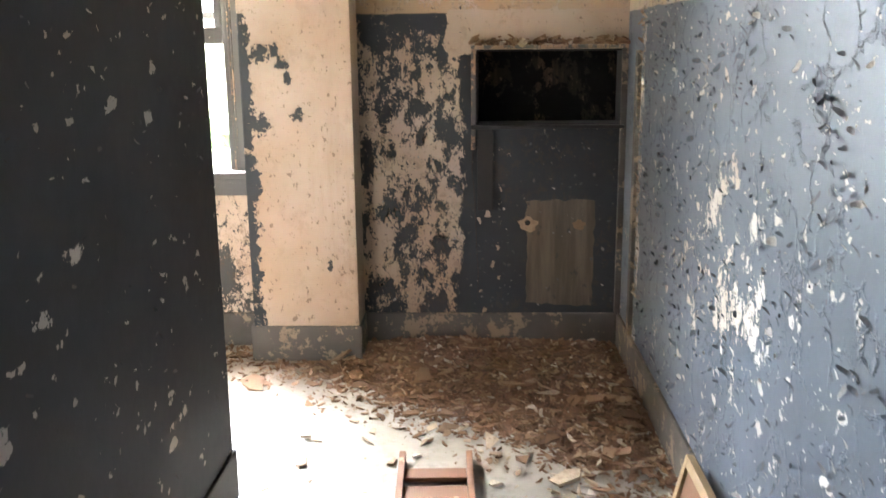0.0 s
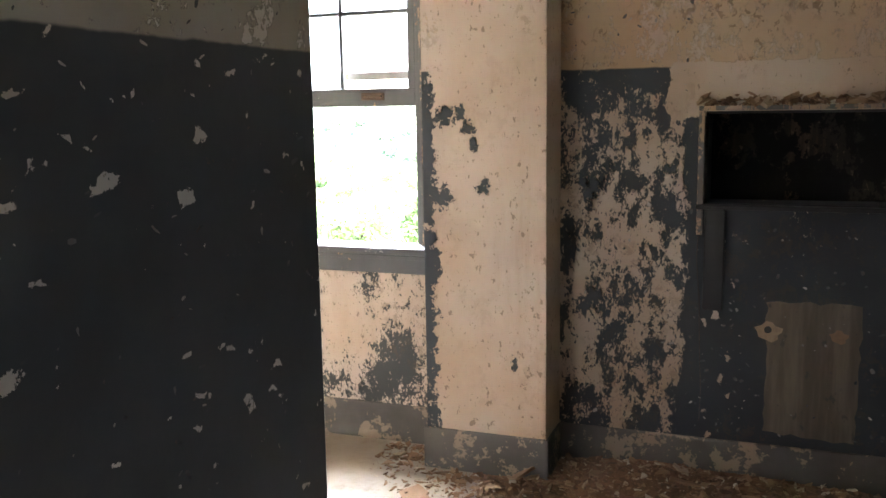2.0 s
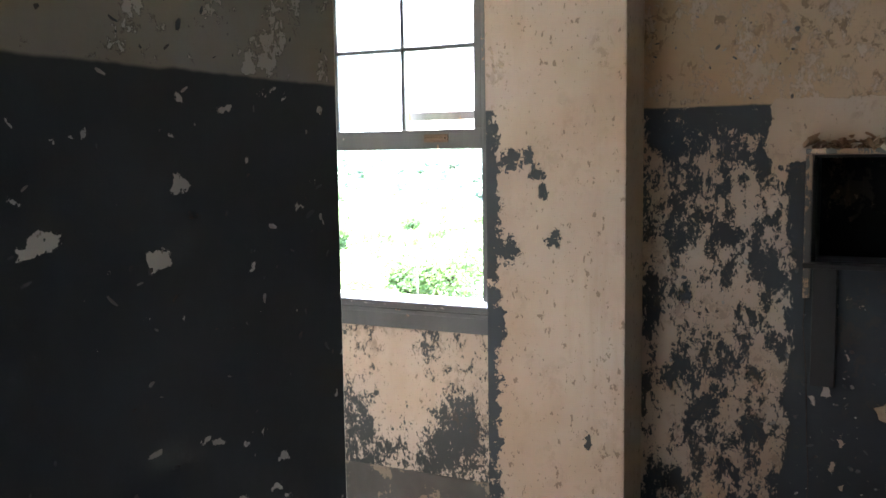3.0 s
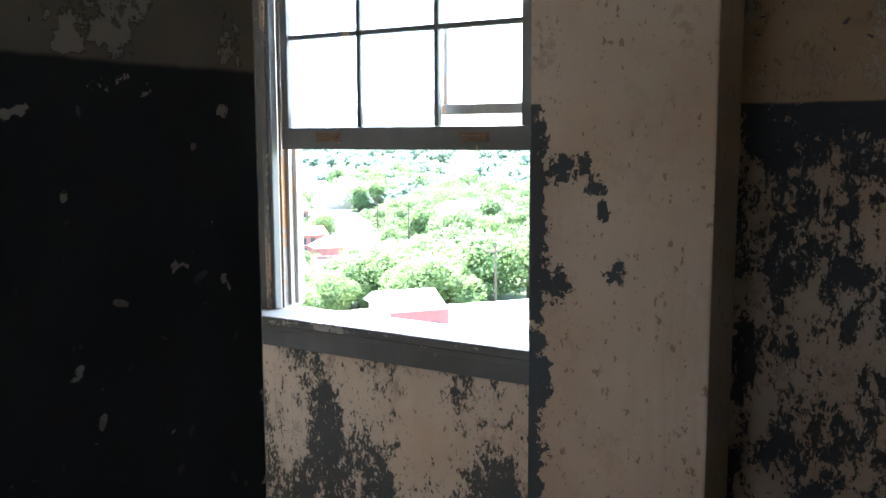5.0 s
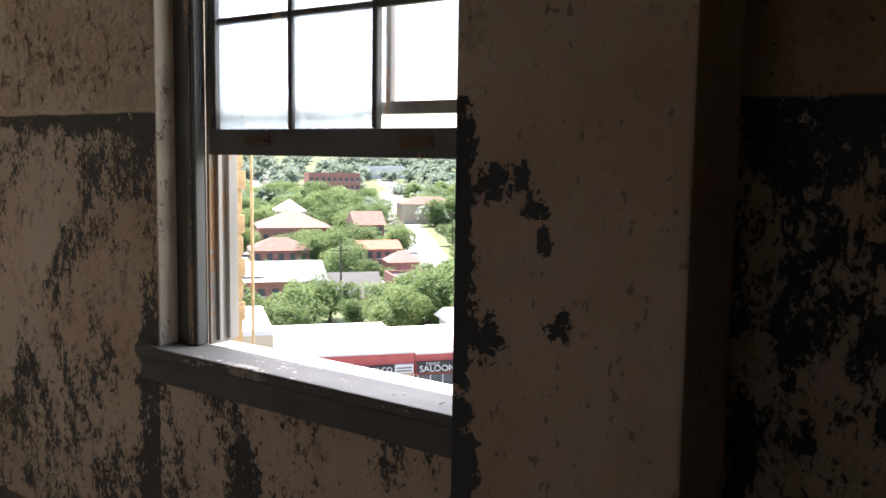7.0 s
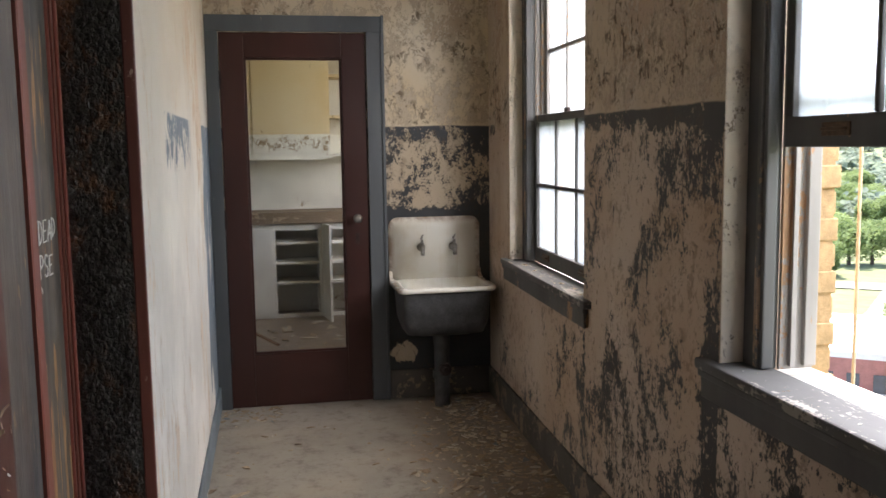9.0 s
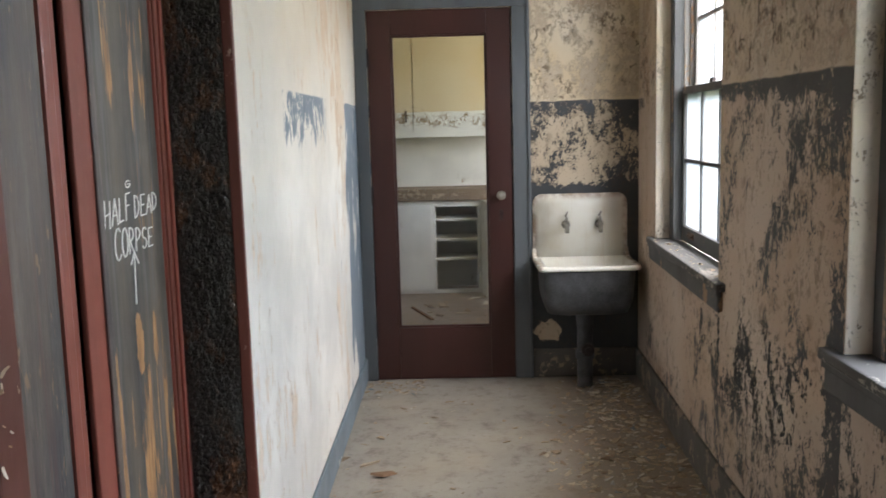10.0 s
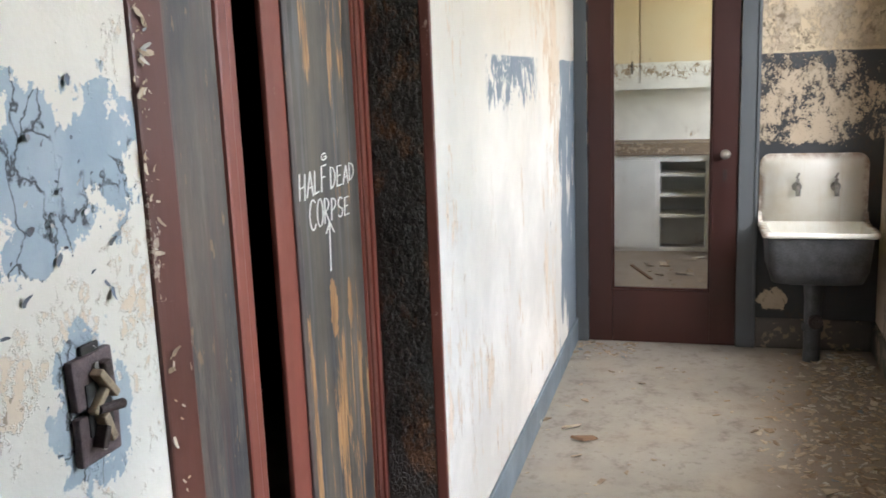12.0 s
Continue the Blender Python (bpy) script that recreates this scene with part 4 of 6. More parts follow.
def scribble(text, x, z, width, height, slope, seed, shrink=0.0):
    """Hand lettering along the board: the letters lean, wander and may grow smaller."""
    rnd = random.Random(seed)
    step = width / sum(0.35 if ch == " " else 1.0 for ch in text)
    at = x
    for i, ch in enumerate(text):
        if ch == " ":
            at -= step * 0.35
            continue
        hh = height * (1 - shrink * i / len(text)) * rnd.uniform(0.94, 1.06)
        base = z + slope * (x - at) + rnd.uniform(-0.05, 0.05) * height
        for (a, b), (c, d) in STROKES[ch]:
            stroke(at - (a + 0.10 * b) * 1.12 * step, base + b * hh, at - (c + 0.10 * d) * 1.12 * step, base + d * hh)
        at -= step


scribble("HALF DEAD", -1.548, 1.243, 0.325, 0.056, 0.02, 4, 0.28)
scribble("CORPSE", -1.592, 1.172, 0.24, 0.062, 0.01, 7, 0.35)
scribble("G", -1.675, 1.313, 0.03, 0.014, 0, 2)
stroke(-1.70, 1.172, -1.692, 1.059)
stroke(-1.70, 1.172, -1.678, 1.148)
stroke(-1.70, 1.172, -1.724, 1.144)
part("scrawl", scrawl, M["chalk"], door2, "white handwritten words with an arrow below")


# ---- switch ----
sw = thing("light_switch", "rusty wall switch with its cover gone, on white plaster", "light switch", (-0.613, YW, 1.145))
for z0, z1, tilt in ((0.004, 0.060, 4), (-0.060, -0.004, -3)):
    bm = box_bm((-0.034, 0.0, z0), (0.034, 0.011, z1), 0.003)
    bmesh.ops.transform(bm, matrix=pose(0, 0.001, 0, tilt * 0.4, tilt * 0.3, 0), verts=bm.verts)
    part("box_plate", bm, M["switch_iron"], sw, "rusty purplish half of the switch base")
part("back_box", box_bm((-0.018, 0.0, 0.058), (0.012, 0.006, 0.070), 0.002), M["black"], sw)
# A solid black block stands in for the dark inside the open switch.
part("well_dark", box_bm((-0.022, 0.0095, -0.030), (0.020, 0.0135, 0.030), 0.003), M["black"], sw)
for x, z, l, w, rot, m in ((-0.004, 0.026, 0.042, 0.009, 38, "tan_metal"), (0.006, 0.010, 0.036, 0.008, -50, "tan_metal"), (0.002, -0.022, 0.034, 0.010, 20, "tan_metal"), (-0.008, -0.004, 0.040, 0.007, 78, "brass"), (0.010, -0.030, 0.026, 0.009, -25, "rust"), (-0.010, 0.040, 0.020, 0.012, 10, "rust")):
    bm = box_bm((-w / 2, 0.012, -l / 2), (w / 2, 0.019 + 0.004 * (rot % 3), l / 2), 0.002)
    bmesh.ops.transform(bm, matrix=pose(x, 0, z, 0, rot, 0), verts=bm.verts)
    part("contact", bm, M[m], sw)
bm = bmesh.new()
bmesh.ops.create_cone(bm, cap_ends=True, segments=12, radius1=0.006, radius2=0.005, depth=0.042, matrix=Matrix.Translation((-0.006, 0.022, -0.002)) @ pose(0, 0, 0, 0, 80, 0))
part("toggle", bm, M["rust"], sw)
for zc in (0.046, -0.046):
    bm = bmesh.new()
    bmesh.ops.create_cone(bm, cap_ends=True, segments=10, radius1=0.005, radius2=0.004, depth=0.004, matrix=Matrix.Translation((0, 0.013, zc)) @ pose(0, 0, 0, 90, 0, 0))
    part("screw", bm, M["steel"], sw)


# ---- recess in the end wall ----
hat = thing("wall_recess", "open recess in the end wall, near-black for its shade, with a wooden frame", "recess", kind="structure")
# Near-black back, linings and shelf carry the recess's shade in their colour.
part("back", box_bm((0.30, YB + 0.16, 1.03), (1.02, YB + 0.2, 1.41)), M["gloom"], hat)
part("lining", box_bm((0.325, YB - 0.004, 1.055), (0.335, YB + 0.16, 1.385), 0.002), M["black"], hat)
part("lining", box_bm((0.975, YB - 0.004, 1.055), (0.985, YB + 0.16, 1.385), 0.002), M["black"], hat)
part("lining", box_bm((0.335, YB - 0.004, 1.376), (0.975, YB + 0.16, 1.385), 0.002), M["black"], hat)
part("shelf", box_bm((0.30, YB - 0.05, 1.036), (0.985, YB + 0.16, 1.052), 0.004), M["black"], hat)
part("frame_post", box_bm((0.302, YB - 0.026, 0.94), (0.322, YB, 1.40), 0.003), M["sash_worn"], hat, "pale chipped frame post")
part("frame_post", box_bm((0.972, YB - 0.03, 0.17), (0.998, YB, 1.40), 0.003), M["skirting"], hat)
part("frame_head", box_bm((0.302, YB - 0.034, 1.388), (0.998, YB, 1.404), 0.003), M["sash_worn"], hat)
part("side_board", box_bm((0.33, YB - 0.02, 0.66), (0.402, YB, 1.034), 0.004), M["black"], hat, "dark boxed board below the shelf")
bm = bmesh.new()
pts = [(0.318, 1.08), (0.312, 1.0), (0.305, 0.85), (0.318, 0.7), (0.325, 0.5), (0.333, 0.36), (0.33, 0.23)]
for (x0, z0), (x1, z1) in zip(pts, pts[1:]):
    d = Vector((x1 - x0, 0, z1 - z0))
    bmesh.ops.create_cone(bm, segments=6, radius1=0.0018, radius2=0.0018, depth=d.length, matrix=Matrix.Translation(((x0 + x1) / 2, YB - 0.008, (z0 + z1) / 2)) @ d.to_track_quat("Z", "Y").to_matrix().to_4x4())
wire = part("wire", bm, M["rust"])
tagged(wire, "thin bare wire hanging down the end wall", "wire")


def stain_paint():
    k = Tree("unpainted_patch")
    c = k.mix(k.step(k.noise(7, 5, 0.6, (3, 1, 0.3)), 0.35, 0.7), (0.085, 0.068, 0.05), (0.15, 0.118, 0.084))
    edge = k.step(k.noise(20, 4, 0.7, (1, 1, 0.5)), 0.60, 0.66)
    c = k.mix(k.mul(edge, 0.7), c, (0.05, 0.047, 0.045))
    return k.done(c, 0.85, k.noise(40, 4), 0.4, 0.002)


M["patch"] = stain_paint()
bm = bmesh.new()
outline, rnd = [], random.Random(3)
for a, b, n in (((0.56, 0.215), (0.865, 0.195), 9), ((0.865, 0.195), (0.872, 0.70), 14), ((0.872, 0.70), (0.556, 0.705), 9), ((0.556, 0.705), (0.56, 0.215), 14)):
    for i in range(n):
        outline.append((a[0] + (b[0] - a[0]) * i / n + rnd.uniform(-0.007, 0.007), a[1] + (b[1] - a[1]) * i / n + rnd.uniform(-0.007, 0.007)))
f = bm.faces.new([bm.verts.new((x, YB - 0.004, z)) for x, z in outline])
ext = bmesh.ops.extrude_face_region(bm, geom=[f])
bmesh.ops.translate(bm, vec=(0, 0.004, 0), verts=[v for v in ext["geom"] if isinstance(v, bmesh.types.BMVert)])
setting("unpainted_patch", bm, M["patch"], "bare brownish patch left by a removed basin", "wall patch")
bm = bmesh.new()
for cx, cz, r in ((0.565, 0.592, 0.045), (0.80, 0.588, 0.03)):
    ring = [bm.verts.new((cx + r * (1 + 0.25 * math.sin(i * 2.3)) * math.cos(i * math.tau / 14), YB - 0.008, cz + r * 0.75 * (1 + 0.2 * math.cos(i * 1.7)) * math.sin(i * math.tau / 14))) for i in range(14)]
    f = bm.faces.new(ring)
    ext = bmesh.ops.extrude_face_region(bm, geom=[f])
    bmesh.ops.translate(bm, vec=(0, 0.007, 0), verts=[v for v in ext["geom"] if isinstance(v, bmesh.types.BMVert)])
hole = setting("pipe_scar", bm, M["debris"], "broken plaster scar round a pipe hole", "wall patch")
# No hole is cut: a black disc gives the dark inside the pipe.
bm = bmesh.new()
bmesh.ops.create_cone(bm, cap_ends=True, segments=14, radius1=0.013, radius2=0.013, depth=0.012, matrix=Matrix.Translation((0.562, YB - 0.006, 0.60)) @ pose(0, 0, 0, 90, 0, 0))
part("pipe_hole_dark", bm, M["black"], hole)
post = thing("corner_trim", "worn vertical wooden trim on the blue-grey wall", "trim", kind="structure")
part("board", box_bm((XR - 0.018, 4.15, 0.166), (XR, 4.205, 1.38), 0.004), M["skirting"], post)
part("board", box_bm((XR - 0.012, 4.205, 0.166), (XR, 4.225, 1.38), 0.003), M["black"], post)


# ---- loose plaster ----
def chip(verts, faces, at, size, rnd, tilt=0.5, thick=0.25, normal=None):
    """One broken slab of 5 to 6 corners."""
    n = rnd.choice((4, 5, 5, 6))
    rot = Euler((rnd.gauss(0, tilt), rnd.gauss(0, tilt), rnd.uniform(0, math.tau))).to_matrix()
    base = len(verts)
    ang = sorted(rnd.uniform(0, math.tau) for _ in range(n))
    t = size * thick * rnd.uniform(0.5, 1.3)
    for z in (0, t):
        for a in ang:
            r = size * 0.5 * rnd.uniform(0.75, 1.2)
            p = rot @ Vector((r * math.cos(a) * 1.25, r * math.sin(a) * 0.85, z))
            verts.append(tuple(Vector(at) + p))
    faces.append([base + n + i for i in range(n)])
    faces.append([base + n - 1 - i for i in range(n)])
    for i in range(n):
        j = (i + 1) % n
        faces.append([base + i, base + j, base + n + j, base + n + i])


def heap(x, y):
    """Height of the rubble bank at the foot of the end wall."""
    d = (y - (3.60 - 0.75 * x) - 0.05 * math.sin(x * 5.0)) / 0.8
    side = min(1.0, max(0.15, (x + 0.75) / 0.9))
    edge = max(0.0, 1 - max(0, x - 0.9) / 0.1)
    h = 0.055 * max(0, min(1, d)) ** 1.4 * side * edge
    return h * (0.75 + 0.5 * noise.noise((x * 3, y * 3, 0.4)))


bm = bmesh.new()
NX, NY = 64, 48
grid = [[bm.verts.new((-0.95 + 1.95 * i / NX, 3.2 + 1.3 * j / NY, heap(-0.95 + 1.95 * i / NX, 3.2 + 1.3 * j / NY) - 0.004 + 0.006 * noise.noise((i * 0.9, j * 0.9, 2.0)))) for j in range(NY + 1)] for i in range(NX + 1)]
for i in range(NX):
    for j in range(NY):
        bm.faces.new([grid[i][j], grid[i + 1][j], grid[i + 1][j + 1], grid[i][j + 1]])
tagged(part("rubble_bank", bm, M["mound"], None, "", True), "low bank of reddish plaster dust by the end wall", "rubble", "", "stuff")


def litter(name, label, count, place, sizes, m, seed, tilt=0.5, thick=0.25):
    rnd = random.Random(seed)
    verts, faces, made = [], [], 0
    while made < count:
        spot = place(rnd)
        if spot is None:
            continue
        x, y, z = spot
        size = sizes[0] + (sizes[1] - sizes[0]) * rnd.random() ** 2.6
        chip(verts, faces, (x, y, z + size * 0.08), size, rnd, tilt, thick)
        made += 1
    me = bpy.data.meshes.new(name)
    me.from_pydata(verts, [], faces)
    me.materials.append(M[m])
    return tagged(new(name, me), label, "rubble", "", "stuff")


def bank_spot(rnd):
    x, y = rnd.uniform(-0.92, 0.98), rnd.uniform(2.9, 4.47)
    if (PL - 0.02 < x < PR + 0.02 and y > YP - 0.03) or x > 0.975:
        return None
    edge = 3.55 - 0.757 * x + 0.08 * noise.noise((x * 4, y * 4, 5.0))
    p = max(0.0, min(1.0, (y - edge + 0.16) / 0.42))
    return (x, y, max(0, heap(x, y))) if rnd.random() < p ** 1.8 else None


litter("plaster_rubble", "broken reddish plaster covering the floor by the end wall", 7500, bank_spot, (0.005, 0.040), "debris", 5, 0.4, 0.16)
litter("plaster_slabs", "larger broken plaster slabs lying on the rubble", 260, bank_spot, (0.03, 0.08), "debris", 6, 0.25, 0.10)


def floor_spot(rnd):
    x, y = rnd.uniform(-0.4, 0.97), rnd.uniform(1.5, 3.6)
    return (x, y, 0) if rnd.random() < 0.12 + (0.75 if x > 0.55 + 0.12 * math.sin(y * 6) else 0) * (1 if y > 1.9 else 0.5) else None


litter("plaster_crumbs", "pale plaster crumbs along the blue-grey wall", 620, floor_spot, (0.006, 0.06), "chips", 9, 0.25, 0.15)


def hall_spot(rnd):
    x, y = rnd.uniform(-4.70, -1.6), rnd.uniform(3.04, 4.5)
    edge = 3.98 + 0.12 * math.sin(x * 2.3) + 0.1 * noise.noise((x * 2, y * 2, 1.0))
    p = 0.012 + max(0.0, min(1.0, (y - edge) / 0.35)) * 0.8
    if x < -4.45 and y < 3.35:
        p = 0.5
    if y < 3.07:
        p = max(p, 0.10)
    return (x, y, 0) if rnd.random() < p else None


litter("paint_chips", "fallen paint chips along the foot of the window wall", 3200, hall_spot, (0.005, 0.045), "chips", 12, 0.2, 0.10)
litter("pantry_litter", "scattered plaster bits on the pantry floor", 130, lambda r: (r.uniform(-7.2, -5.2), r.uniform(3.3, 4.3), 0), (0.02, 0.11), "chips", 14, 0.2, 0.1)
litter("recess_rubble", "crumbled plaster lying on the recess frame", 240, lambda r: (r.uniform(0.31, 0.99), r.uniform(YB - 0.032, YB - 0.004), 1.402 + abs(r.gauss(0, 0.012))), (0.010, 0.06), "debris", 15, 0.4)

# larger fragments that can be told apart
rnd = random.Random(21)
spots = [(-0.28, 4.20, 0.012, 0.13), (-0.62, 3.98, 0.0, 0.15), (0.36, 3.43, 0.0, 0.11), (0.62, 3.15, 0.0, 0.12), (0.75, 3.28, 0.0, 0.10), (-3.42, 3.17, 0.0, 0.09), (-3.34, 3.21, 0.0, 0.10), (-2.95, 4.28, 0.0, 0.12), (-3.0, 4.12, 0.0, 0.07), (-2.55, 4.3, 0.0, 0.09), (0.5, 3.9, 0.03, 0.12), (0.1, 4.0, 0.03, 0.11), (0.8, 3.7, 0.03, 0.13), (0.3, 4.3, 0.05, 0.12)]
for i, (x, y, z, s) in enumerate(spots):
    vs, fs = [], []
    chip(vs, fs, (0, 0, 0), s, rnd, 0.07 if i else 0.5, 0.09)
    low = min(v[2] for v in vs)
    me = bpy.data.meshes.new("plaster_fragment")
    me.from_pydata([(a, b, c - low) for a, b, c in vs], [], fs)
    me.materials.append(M["chips"] if i in (2, 3, 5, 7, 8, 9) else M["debris"])
    ob = new("plaster_fragment", me)
    ob.matrix_basis = pose(x, y, z)
    tagged(ob, "flat broken plaster fragment lying on the floor", "plaster", "plaster fragments")


# ---- curled paint on the walls ----
def curls(name, label, count, spot, m, seed, sizes=(0.006, 0.03)):
    """Flakes that bend away from a wall; spot gives the place, the way out of the wall and the way along it."""
    rnd = random.Random(seed)
    verts, faces = [], []
    for _ in range(count):
        at, out, along = spot(rnd)
        s = sizes[0] + (sizes[1] - sizes[0]) * rnd.random() ** 2.5
        a = rnd.uniform(0, math.tau)
        up = Vector((0, 0, 1))
        d = along * math.cos(a) + up * math.sin(a)
        side = along * -math.sin(a) + up * math.cos(a)
        w, bend = s * rnd.uniform(0.35, 0.9), rnd.uniform(0.3, 1.1)
        base = len(verts)
        for i in range(4):
            f = i / 3
            lift = 0.0008 + s * bend * f * f * 0.6
            for e in (-1, 1):
                ww_ = w * (0.35 + 0.65 * math.sin(math.pi * (0.12 + 0.8 * f))) * rnd.uniform(0.7, 1.1) / 2
                verts.append(tuple(at + d * (s * f) + side * (e * ww_) + out * lift))
        for i in range(3):
            b = base + 2 * i
            faces.append([b, b + 1, b + 3, b + 2])
    me = bpy.data.meshes.new(name)
    me.from_pydata(verts, [], faces)
    me.materials.append(M[m])
    return tagged(new(name, me), label, "paint flakes", "", "stuff")


def right_spot(r):
    while True:
        y, z = 1.1 + 2.95 * r.random() ** 0.85, r.uniform(0.18, 1.66)
        if noise.noise((y * 4.0, z * 4.0, 3.0)) + 0.25 * noise.noise((y * 11.0, z * 11.0, 1.0)) > r.uniform(-0.5, 0.5):
            return Vector((XR - 0.001, y, z)), Vector((-1, 0, 0)), Vector((0, 1, 0))


curls("paint_curls", "curled blue-grey paint flakes on the wall", 3000, right_spot, "flakes", 31, (0.004, 0.03))
curls("paint_curls", "pale plaster scales along the worn wall corner", 260, lambda r: (Vector((XR - 0.001, r.gauss(4.11, 0.022), r.uniform(0.35, 1.75))), Vector((-1, 0, 0)), Vector((0, 1, 0))), "pale_flakes", 39, (0.008, 0.035))
curls("paint_curls", "small dark paint flakes on the wall", 260, lambda r: (Vector((XD + 0.001, r.uniform(1.0, 3.0), r.uniform(0.3, 1.7))), Vector((1, 0, 0)), Vector((0, 1, 0))), "dark_flakes", 32, (0.005, 0.02))
curls("paint_curls", "peeling blue paint scales near the switch", 40, lambda r: (Vector((r.gauss(-0.60, 0.06), YW + 0.001, r.gauss(1.36, 0.08))), Vector((0, 1, 0)), Vector((1, 0, 0))), "flakes", 33, (0.004, 0.016))
def end_spot(r):
    x = r.uniform(PR + 0.02, 0.97)
    z = r.uniform(0.2, 1.0) if x > 0.28 else r.uniform(0.2, 1.9)
    return Vector((x, YB - 0.001, z)), Vector((0, -1, 0)), Vector((1, 0, 0))


curls("paint_curls", "lifting paint flakes on the end wall", 350, end_spot, "dark_flakes", 34, (0.005, 0.02))
curls("paint_curls", "pale paint scales clinging to the brown casing", 170, lambda r: (Vector((r.gauss(-0.762, 0.008), YW + 0.007, r.choice((r.gauss(1.55, 0.07), r.gauss(0.82, 0.05), r.uniform(0.6, 1.9))))), Vector((0, 1, 0)), Vector((1, 0, 0))), "chips", 36, (0.004, 0.016))
litter("sill_chips", "paint chips and dust on the window sill", 60, lambda r: (r.uniform(W1[0], W1[1]), r.uniform(4.51, 4.56), 0.842), (0.004, 0.025), "chips", 37, 0.2, 0.12)
litter("sill_chips", "paint chips and dust on the window sill", 25, lambda r: (r.uniform(W2[0], W2[1]), r.uniform(4.48, 4.55), 0.842), (0.003, 0.015), "chips", 38, 0.2, 0.12)


def tar_spot(r):
    return Vector((XC + 0.004, r.uniform(YN + 0.01, YW - 0.03), r.uniform(0.5, 2.1))), Vector((1, 0, 0)), Vector((0, 1, 0))


def blisters(name, label, count, seed):
    """Small hard drops standing out of the varnish, longer than wide."""
    rnd = random.Random(seed)
    verts, faces = [], []
    for _ in range(count):
        at, out, along = tar_spot(rnd)
        w = 0.0016 + 0.0034 * rnd.random() ** 2
        hgt = w * rnd.uniform(1.0, 2.6)
        b0 = len(verts)
        for ring, lift in ((1.0, 0.0), (0.72, 0.75)):
            for i in range(6):
                a = math.tau * i / 6 + 0.4 * ring
                verts.append(tuple(at + along * (w * ring * math.cos(a)) + Vector((0, 0, hgt * ring * math.sin(a))) + out * (w * lift)))
        verts.append(tuple(at + out * w))
        for i in range(6):
            j = (i + 1) % 6
            faces += [[b0 + i, b0 + j, b0 + 6 + j, b0 + 6 + i], [b0 + 6 + i, b0 + 6 + j, b0 + 12]]
    me = bpy.data.meshes.new(name)
    me.from_pydata(verts, [], faces)
    me.materials.append(M["tar"])
    return tagged(new(name, me), label, "varnish", "", "stuff")


blisters("varnish_blisters", "hard black varnish drops on the jamb", 3000, 35)


# ---- timber on the floor ----
fr = thing("wooden_frame", "broken reddish wooden frame lying on the floor", "wooden frame", (0.19, 3.0, 0.0))
for x in (-0.125, 0.105):
    part("side_rail", box_bm((x, -0.55, 0.004), (x + 0.022, 0.27, 0.04), 0.003), M["wood"], fr)
part("cross_board", box_bm((-0.102, 0.10, 0.008), (0.104, 0.17, 0.024), 0.003), M["wood"], fr)
part("cross_board", box_bm((-0.102, -0.14, 0.008), (0.104, 0.05, 0.022), 0.003), M["wood"], fr)
part("cross_board", box_bm((-0.102, -0.5, 0.008), (0.104, -0.4, 0.024), 0.003), M["wood"], fr)
fr.matrix_basis = pose(0.19, 3.0, 0.0, 0, 0, 2)
pf = thing("small_frame", "pale wooden frame with a brown panel leaning on the wall", "picture frame")
pf.matrix_basis = pose(0.895, 2.72, 0.005, 0, 14, 0) 
part("panel", box_bm((0.0, -0.115, 0.02), (0.008, 0.115, 0.20), 0.002), M["wood"], pf)
for a, b, c, d in ((-0.14, -0.11, 0.0, 0.23), (0.11, 0.14, 0.0, 0.23), (-0.11, 0.11, 0.0, 0.03), (-0.11, 0.11, 0.20, 0.23)):
    part("frame_side", box_bm((-0.012, a, c), (0.014, b, d), 0.004), M["pale_wood"], pf)


# ---- sink ----
snk = thing("wall_sink", "white enamelled iron wall sink with rust-stained backsplash and two taps", "sink")
Y0, Y1 = 3.972, 4.492
def rounded_plate(y0, y1, z0, z1, x0, x1, r, seg=7):
    """An upright plate whose two upper corners are rounded."""
    pts = [(y0, z0), (y1, z0)]
    pts += [(y1 - r + r * math.cos(a), z1 - r + r * math.sin(a)) for a in [math.pi / 2 * i / seg for i in range(seg + 1)]]
    pts += [(y0 + r - r * math.sin(a), z1 - r + r * math.cos(a)) for a in [math.pi / 2 * i / seg for i in range(seg + 1)]]
    b = bmesh.new()
    f = b.faces.new([b.verts.new((x0, y, z)) for y, z in pts])
    e = bmesh.ops.extrude_face_region(b, geom=[f])
    bmesh.ops.translate(b, vec=(x1 - x0, 0, 0), verts=[v for v in e["geom"] if isinstance(v, bmesh.types.BMVert)])
    bmesh.ops.bevel(b, geom=[x for x in b.edges if abs(x.verts[0].co.x - x1) < 1e-5 and abs(x.verts[1].co.x - x1) < 1e-5], offset=0.010, segments=3, affect="EDGES")
    return b


part("backsplash", rounded_plate(Y0, Y1, 0.66, 1.04, XE + 0.002, XE + 0.035, 0.055), M["enamel"], snk, "cream enamelled backsplash with rusty rim", True)
XS = -4.33
def ring_bm(levels):
    """A shell through rounded rectangles (x0, x1, y0, y1, z, r)."""
    b, rings = bmesh.new(), []
    for x0, x1, y0, y1, z, r in levels:
        ring = []
        for cx, cy, a0 in ((x1 - r, y1 - r, 0), (x0 + r, y1 - r, 90), (x0 + r, y0 + r, 180), (x1 - r, y0 + r, 270)):
            for i in range(6):
                a = radians(a0 + 18 * i)
                ring.append(b.verts.new((cx + r * math.cos(a), cy + r * math.sin(a), z)))
        rings.append(ring)
    for p, q in zip(rings, rings[1:]):
        for i in range(len(p)):
            j = (i + 1) % len(p)
            b.faces.new([p[i], p[j], q[j], q[i]])
    b.faces.new(rings[-1])
    return b


